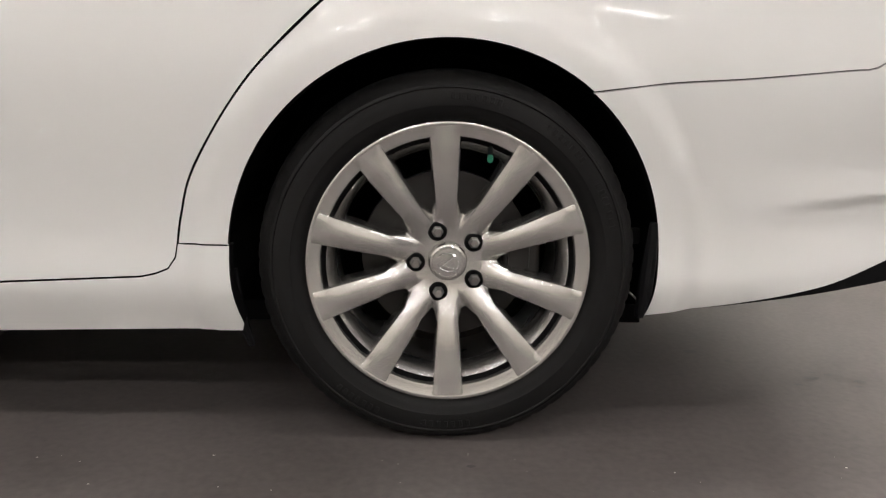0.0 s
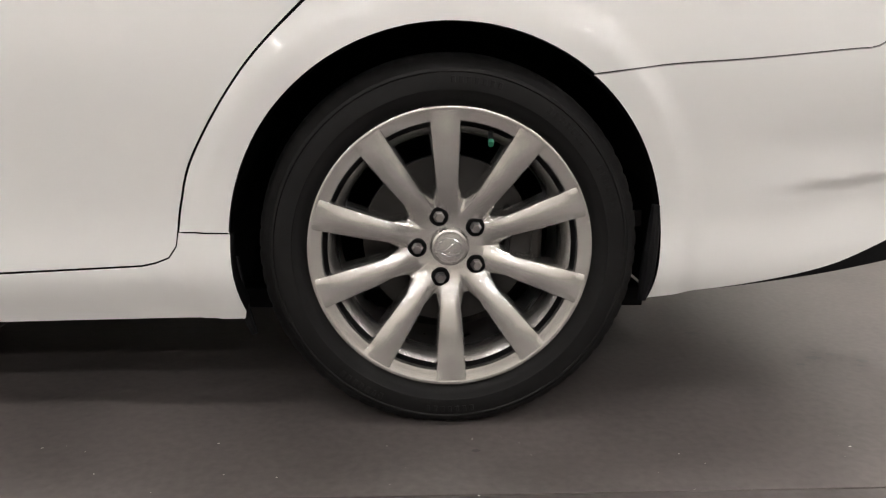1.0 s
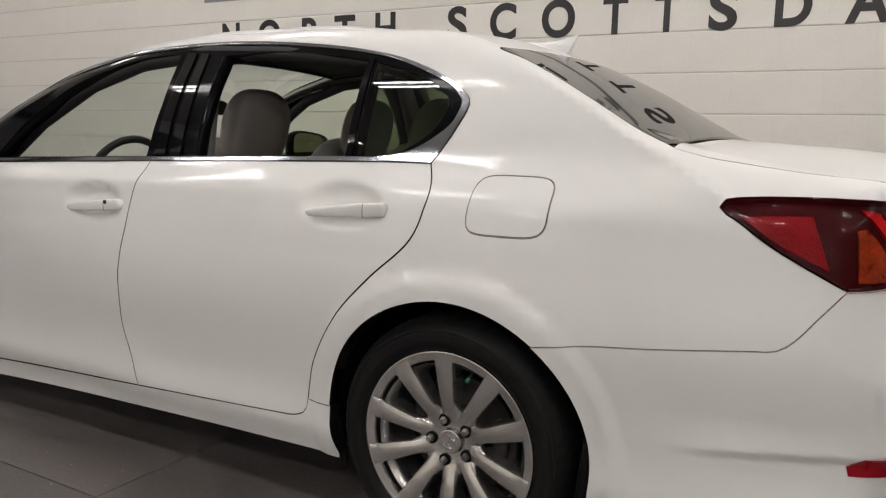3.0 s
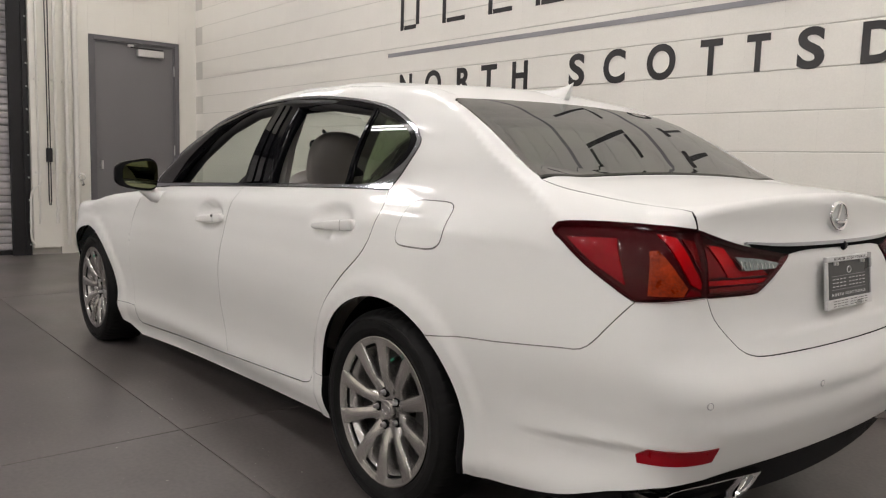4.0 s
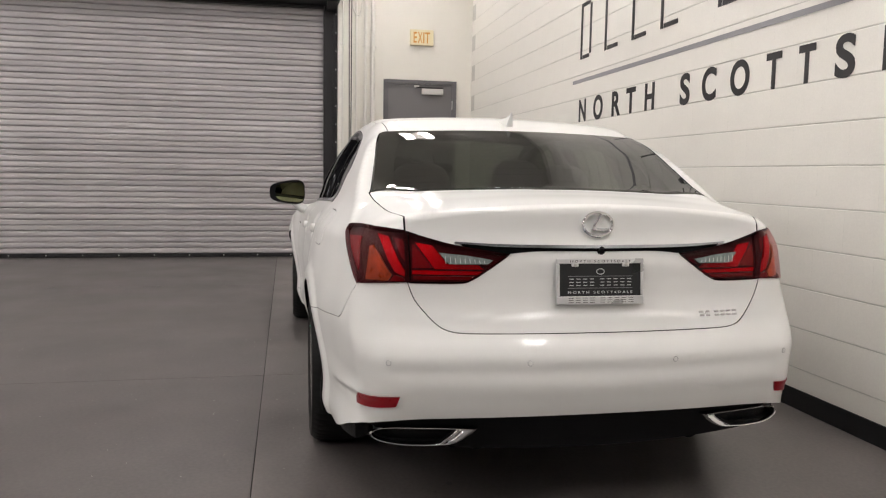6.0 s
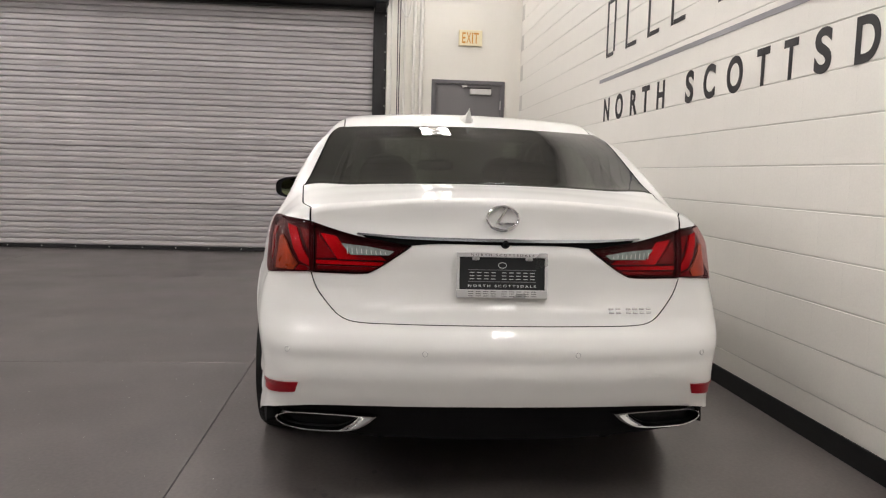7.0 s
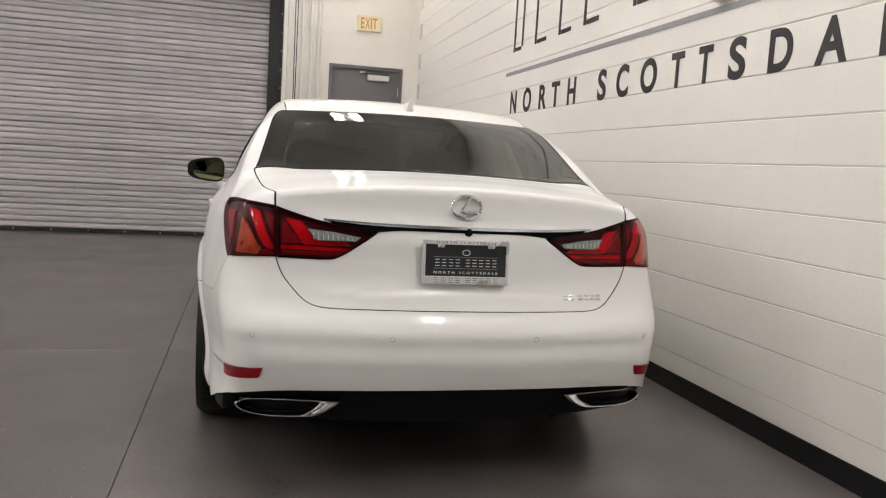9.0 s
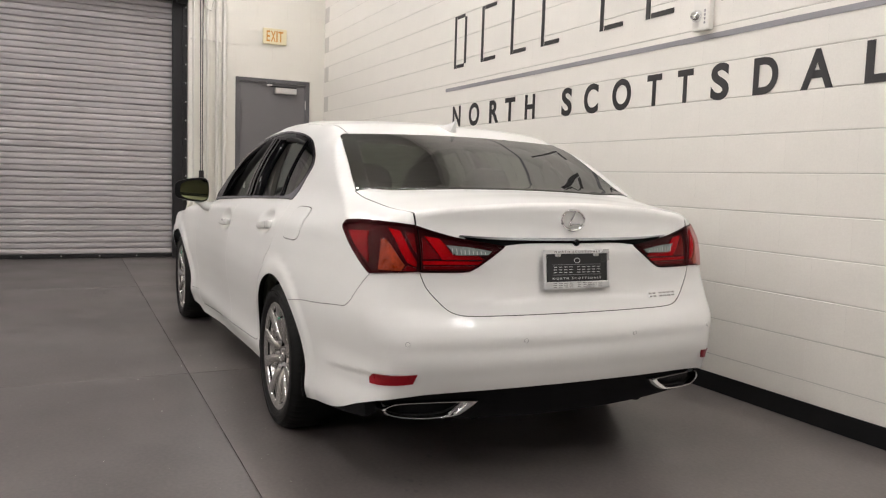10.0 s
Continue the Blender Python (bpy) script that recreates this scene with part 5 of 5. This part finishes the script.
part("chain_wheel", bm, STEEL, shutter, smooth=True)
box("backing", (WX - 0.14, SY0, 0.0), (WX - 0.1, SY1, SZ), STEEL, shutter)

# pilaster, conduits, pull cord and boxes beside the shutter
setting(box("wall_pilaster", (WX, -0.318, 0.085), (WX + 0.13, -0.02, TOP), PLASTER, bevel=0.006), "white painted pilaster", "wall")
setting(box("wall_pilaster", (WX, -0.02, 0.0), (WX + 0.05, 0.125, TOP), PLASTER, bevel=0.006), "white painted pilaster", "wall")
for y, r, x in ((-0.255, 0.011, 0.145), (-0.075, 0.017, 0.15), (0.06, 0.024, 0.075), (0.165, 0.03, 0.035)):
    pts = [(WX + x, y, 0.35 if y < 0 else 0.1), (WX + x, y, 2.0), (WX + x, y, TOP)]
    c = tagged(part("conduit", tube_bm(pts, r, 14), WHITEPAINT, None, smooth=True), "white painted conduit fixed to the wall", "conduit", "conduits beside the shutter")
    for z in (0.9, 1.9, 2.9, 3.9):
        box("strap", (WX + x - r - 0.015, y - r - 0.02, z), (WX + x + 0.004, y + r + 0.02, z + 0.025), WHITEPAINT, c)
cord = thing("pull_cord", "grey looped pull cord with a dark weight", "cord", at=(WX + 0.18, -0.155, 0))
for dy in (-0.012, 0.012):
    part("rope", tube_bm([(0, dy, 0.62), (0.002, dy, 2.0), (0, dy * 1.5, 3.6), (-0.1, dy * 3, TOP)], 0.006, 8), IRON, cord, smooth=True)
part("rope_end", tube_bm([(0, -0.012, 0.62), (0, -0.006, 0.56), (0, 0.006, 0.56), (0, 0.012, 0.62)], 0.006, 8), IRON, cord)
box("cord_weight", (-0.022, -0.03, 1.03), (0.022, 0.03, 1.18), STEEL, cord, bevel=0.008)
loop = thing("cable_loop", "white cable hanging in a loop from the ceiling", "cable", at=(WX + 0.16, 0, 0))
pts = smooth_line([(0, -0.13, 4.3), (0, -0.15, 3.7), (0, -0.12, 3.4), (0.01, -0.05, 3.28), (0, 0.0, 3.4), (0, 0.02, 3.75), (0, 0.02, 4.3)], 0.05)
part("cable", tube_bm([tuple(p) for p in pts], 0.012, 8), WHITEPAINT, loop, smooth=True)
sw_ = thing("switch_plate", "white double light switch on the wall", "switch", at=(WX + 0.05, 0.045, 0.97))
box("plate", (0, -0.045, -0.06), (0.008, 0.045, 0.06), WHITEPAINT, sw_)
for y in (-0.02, 0.02):
    box("toggle", (0.008, y - 0.008, -0.02), (0.016, y + 0.008, 0.02), WHITEPAINT, sw_)
tagged(part("grab_handle", tube_bm([tuple(p) for p in smooth_line([(WX + 0.09, -0.17, 0.86), (WX + 0.14, -0.25, 0.78), (WX + 0.15, -0.33, 0.7), (WX + 0.15, -0.345, 0.5), (WX + 0.15, -0.345, 0.2), (WX + 0.12, -0.3, 0.12)], 0.03)], 0.011, 10), WHITEPAINT, None, smooth=True), "white bent pipe beside the shutter", "pipe")
valve = thing("wall_tap", "chrome tap on the wall", "tap", at=(WX + 0.05, 0.19, 0.82))
part("tap_body", tube_bm([(0, 0, 0), (0.08, 0, 0), (0.12, 0, -0.04)], 0.014, 10), CHROME, valve, smooth=True)
part("tap_wheel", tube_bm([(0.08 + 0.002, 0.035 * math.cos(a), 0.05 + 0.035 * math.sin(a)) for a in np.linspace(0, 6.283, 20, endpoint=False)], 0.006, 6, True), CHROME, valve, smooth=True)
part("tap_stem", tube_bm([(0.08, 0, 0), (0.08, 0, 0.05)], 0.006, 8), CHROME, valve)

# door
door_1 = setting(new("door_1"), "closed grey steel door in a grey frame", "door")
door_1.location = (WX, 0, 0)
box("door_leaf", (-0.055, DY0 + 0.004, 0.01), (-0.012, DY1 - 0.004, DZ - 0.004), DOORGREY, door_1, "grey steel door leaf", bevel=0.003)
for y0, y1, z0, z1 in ((DY0 - 0.052, DY0 - 0.001, 0.0, DZ + 0.05), (DY1 + 0.001, DY1 + 0.052, 0.0, DZ + 0.05), (DY0 - 0.001, DY1 + 0.001, DZ + 0.001, DZ + 0.05)):
    box("door_frame", (-0.07, y0, z0), (0.022, y1, z1), FRAMEGREY, door_1, bevel=0.003)
for y0, y1, z0, z1 in ((DY0 - 0.001, DY0 + 0.018, 0.0, DZ), (DY1 - 0.018, DY1 + 0.001, 0.0, DZ), (DY0 + 0.018, DY1 - 0.018, DZ - 0.018, DZ)):
    box("door_stop", (-0.011, y0, z0), (0.004, y1, z1), FRAMEGREY, door_1, bevel=0.002)
closer = box("door_closer", (-0.011, 0.86, 2.285), (0.05, 1.16, 2.365), ALU, door_1, "silver door closer", bevel=0.006)
box("closer_arm", (0.02, 0.78, 2.372), (0.032, 1.16, 2.386), STEEL, closer)
box("closer_shoe", (0.005, 0.75, 2.38), (0.03, 0.82, 2.41), ALU, closer)
for z in (0.3, 1.2, 2.15):
    part("hinge", tube_bm([(0.0, DY1 - 0.003, z - 0.06), (0.0, DY1 - 0.003, z + 0.06)], 0.008, 10), ALU, door_1, smooth=True)
box("door_handle", (-0.011, DY0 + 0.06, 0.96), (0.045, DY0 + 0.08, 1.06), ALU, door_1)

# exit sign
sign = thing("exit_sign", "cream exit sign with orange letters on the wall", "exit sign", at=(WX, 0.845, 3.06))
box("sign_case", (0, -0.165, -0.108), (0.05, 0.165, 0.108), SIGNBODY, sign, bevel=0.012)
for ch, y0 in (("E", -0.118), ("X", -0.058), ("I", 0.018), ("T", 0.044)):
    lettering("sign_letter", ch, y0, y0 + {"E": 0.048, "X": 0.066, "I": 0.017, "T": 0.07}[ch], -0.074, 0.074, lambda u, v, d: (0.0505 + 0.002 * d, u, v), ORANGE, sign, 0.015)

# wall sign: large thin bars, a rule, and the words below
sign_wall = thing("wall_sign", "large black and grey sign painted on the block wall", "sign", at=(0, WY, 0))
on_wall = lambda u, v, d: (u, -0.0015 - 0.0015 * d, v)
words = ((("N", -3.24, -3.075), ("O", -2.905, -2.705), ("R", -2.52, -2.355), ("T", -2.25, -2.085), ("H", -1.93, -1.78)),
         (("S", -1.41, -1.28), ("C", -1.13, -0.965), ("O", -0.81, -0.615), ("T", -0.46, -0.325), ("T", -0.185, -0.055), ("S", 0.088, 0.225), ("D", 0.395, 0.558), ("A", 0.70, 0.885), ("L", 1.05, 1.18), ("E", 1.36, 1.50)))
for word in words:
    for ch, x0, x1 in word:
        over = 0.006 if ch in "SCO" else 0
        lettering("sign_letter", ch, x0, x1, 1.66 - over, 1.856 + over, on_wall, LETTER, sign_wall, 0.03)
box("sign_rule", (-3.41, -0.004, 2.006), (1.9, -0.0015, 2.038), RULE, sign_wall, bevel=0)
box("sign_rule", (-3.41, -0.004, 2.90), (1.9, -0.0015, 2.936), RULE, sign_wall, bevel=0)
spans = ((-3.245, -2.99), (-2.71, -2.45), (-2.195, -1.955), (-1.73, -1.48), (-0.985, -0.735), (-0.508, -0.25), (0.02, 0.3), (0.56, 0.84), (1.1, 1.36))
for kind, (x0, x1) in zip(MARKS, spans):
    for a0, b0, a1, b1 in STROKES[kind]:
        lo_x, hi_x = x0 + (x1 - x0) * a0, x0 + (x1 - x0) * a1
        if a1 - a0 < 0.25:
            hi_x = lo_x + 0.04
        lo_z, hi_z = 2.21 + 0.485 * b0, 2.21 + 0.485 * b1
        if b1 - b0 < 0.2:
            lo_z, hi_z = (lo_z, lo_z + 0.032) if b0 < 0.5 else (hi_z - 0.032, hi_z)
        box("sign_bar", (lo_x, -0.004, lo_z), (hi_x, -0.0015, hi_z), LETTER, sign_wall, bevel=0)

# sounder on the wall
unit = thing("wall_sounder", "white wall-mounted alarm sounder with a silver dome", "alarm", at=(0.022, WY - 0.004, 2.14))
box("case", (-0.065, -0.045, -0.085), (0.065, 0.0, 0.115), WHITEPAINT, unit, bevel=0.012)
bm = lathe_bm([(0.0001, -0.04), (0.02, -0.036), (0.032, -0.022), (0.036, 0.0)], 24)
bm.transform(Matrix.Translation((-0.022, -0.045, 0.0)))
part("dome", bm, CHROME, unit, smooth=True)
for k in range(4):
    box("marking", (0.03, -0.0462, -0.05 + 0.022 * k), (0.042, -0.0452, -0.036 + 0.022 * k), RULE, unit, bevel=0)

# ceiling lights
def ceiling_light(x, y, half=0.61, lit=TUBE):
    f = thing("ceiling_light", "twin-tube ceiling light, lit, hung from the ceiling", "light", "ceiling lights", at=(x, y, 4.62))
    box("light_housing", (-half - 0.03, -0.185, 0.03), (half + 0.03, 0.185, 0.09), WHITEPAINT, f)
    for s in (-1, 1):
        box("tube", (-half, s * 0.12 - 0.045, 0.0), (half, s * 0.12 + 0.045, 0.029), lit, f)
        part("hanger", tube_bm([(s * half * 0.8, 0, 0.09), (s * half * 0.8, 0, TOP - 4.62)], 0.004, 6), STEEL, f)


# unseen panels added behind the car for soft fill on its tail
def fill_panel(x, y):
    f = thing("fill_panel_light", "unseen wide flat fill panel, lit, hung from the ceiling", "light", "panel lights", at=(x, y, 4.62))
    box("light_housing", (-0.41, -0.96, 0.03), (0.41, 0.96, 0.08), WHITEPAINT, f)
    box("diffuser", (-0.37, -0.92, 0.0), (0.37, 0.92, 0.029), PANEL, f)
    for s in (-1, 1):
        part("hanger", tube_bm([(0, s * 0.7, 0.08), (0, s * 0.7, TOP - 4.62)], 0.004, 6), STEEL, f)


# only the x -3.3 lamp is known; its two neighbours are added fill
for x in (-6.3, -3.3, -0.2):
    ceiling_light(x, 0.1, 0.42)
# unseen lamps added to brighten the wall and floor behind the car
for x in (2.2, 4.2):
    ceiling_light(x, 0.85)
for x, y in ((5.6, -4.6), (5.6, -2.5), (5.6, -0.4)):
    fill_panel(x, y)
for x in (-5.0, -2.2, 0.6, 3.4):
    ceiling_light(x, -2.5, lit=TUBE_MID)
for x in (-5.0, -1.6, 1.8, 5.2):
    ceiling_light(x, -6.4, lit=TUBE_FAR)
    ceiling_light(x, -9.2, lit=TUBE_FAR)

# marks on the floor
stains = setting(new("floor_marks"), "small dark oil marks on the concrete", "stain")
rng = random.Random(4)
for x, y, r in ((0.636, -0.402, 0.014), (0.85, -0.58, 0.014), (0.9, -0.56, 0.009), (0.95, -0.60, 0.011), (0.8, -0.62, 0.008), (0.87, -0.545, 0.006), (0.93, -0.63, 0.007), (0.70, -0.47, 0.006), (0.04, -1.0, 0.006)):
    bm = bmesh.new()
    vs = [bm.verts.new((x + r * (0.6 + 0.5 * rng.random()) * 1.4 * math.cos(a), y + r * (0.6 + 0.5 * rng.random()) * math.sin(a), 0.0015)) for a in np.linspace(0, 6.283, 18, endpoint=False)]
    bm.faces.new(vs)
    part("mark", bm, STAIN, stains)

# dust and grit on the floor
bm = bmesh.new()
for k in range(420):
    x, y = rng.uniform(-2.2, 3.2), -0.95 - 2.4 * rng.random() ** 1.6
    r = 0.0006 + 0.0016 * rng.random() ** 3
    a = rng.random() * 6.28
    vs = [bm.verts.new((x + r * (1 + rng.random()) * math.cos(a + 1.257 * i), y + r * math.sin(a + 1.257 * i), 0.0006)) for i in range(5)]
    bm.faces.new(vs)
grit = part("floor_grit", bm, BLOCK)
tagged(grit, "pale specks of dust and grit on the concrete", "grit", kind="stuff")

# painted blocks of the sign wall
COURSE, LENGTH = 0.2075, 0.415


def block_mesh(x0, x1):
    bm = bmesh.new()
    ring = [(-0.0, 0.0023), (-0.0025, 0.0026), (-0.004, 0.0055), (-0.004, COURSE - 0.0055), (-0.0025, COURSE - 0.0026), (-0.0, COURSE - 0.0023)]
    ends = [[bm.verts.new((x, y, z)) for y, z in ring] for x in (x0 + 0.0002, x1 - 0.0002)]
    for i in range(5):
        bm.faces.new((ends[0][i], ends[1][i], ends[1][i + 1], ends[0][i + 1]))
    me = bpy.data.meshes.new("block")
    bm.to_mesh(me)
    bm.free()
    me.materials.append(BLOCK)
    return me


whole = block_mesh(0, LENGTH)
count = 0
far = bmesh.new()
for row in range(23):
    z = COURSE * row
    x = WX + (0 if row % 2 else LENGTH / 2)
    while x < EX - LENGTH:
        if -5.7 < x < 1.8 and 0.3 < z < 3.2 and count < 300:
            o = new("block", whole)
            o.parent = wall_north
            o.location = (x, WY + 0.004, z)
            count += 1
        else:
            add_box(far, (x + 0.0002, WY, z + 0.003), (x + LENGTH - 0.0002, WY + 0.0038, z + COURSE - 0.003))
        x += LENGTH
rest = part("far_blocks", far, BLOCK, wall_north)
rest["kind"] = "stuff"

# block courses of the end wall round the door
courses = bmesh.new()
for row in range(23):
    z0, z1 = COURSE * row + 0.0015, COURSE * (row + 1) - 0.0015
    cuts = sorted({0.2, DY0 - 0.054, DY1 + 0.054, WY - 0.002} | {0.2 + LENGTH * (k + 0.5 * (row % 2)) for k in range(1, 4)})
    for y0, y1 in zip(cuts, cuts[1:]):
        over_door = DY0 - 0.06 < y0 and y1 < DY1 + 0.06
        if y1 - y0 < 0.02 or (over_door and z1 < DZ + 0.054):
            continue
        low_z = max(z0, DZ + 0.054) if over_door else z0
        add_box(courses, (WX, y0 + 0.001, low_z), (WX + 0.003, y1 - 0.001, z1))
end_courses = part("end_blocks", courses, PLASTER, wall_west)
end_courses["kind"] = "stuff"
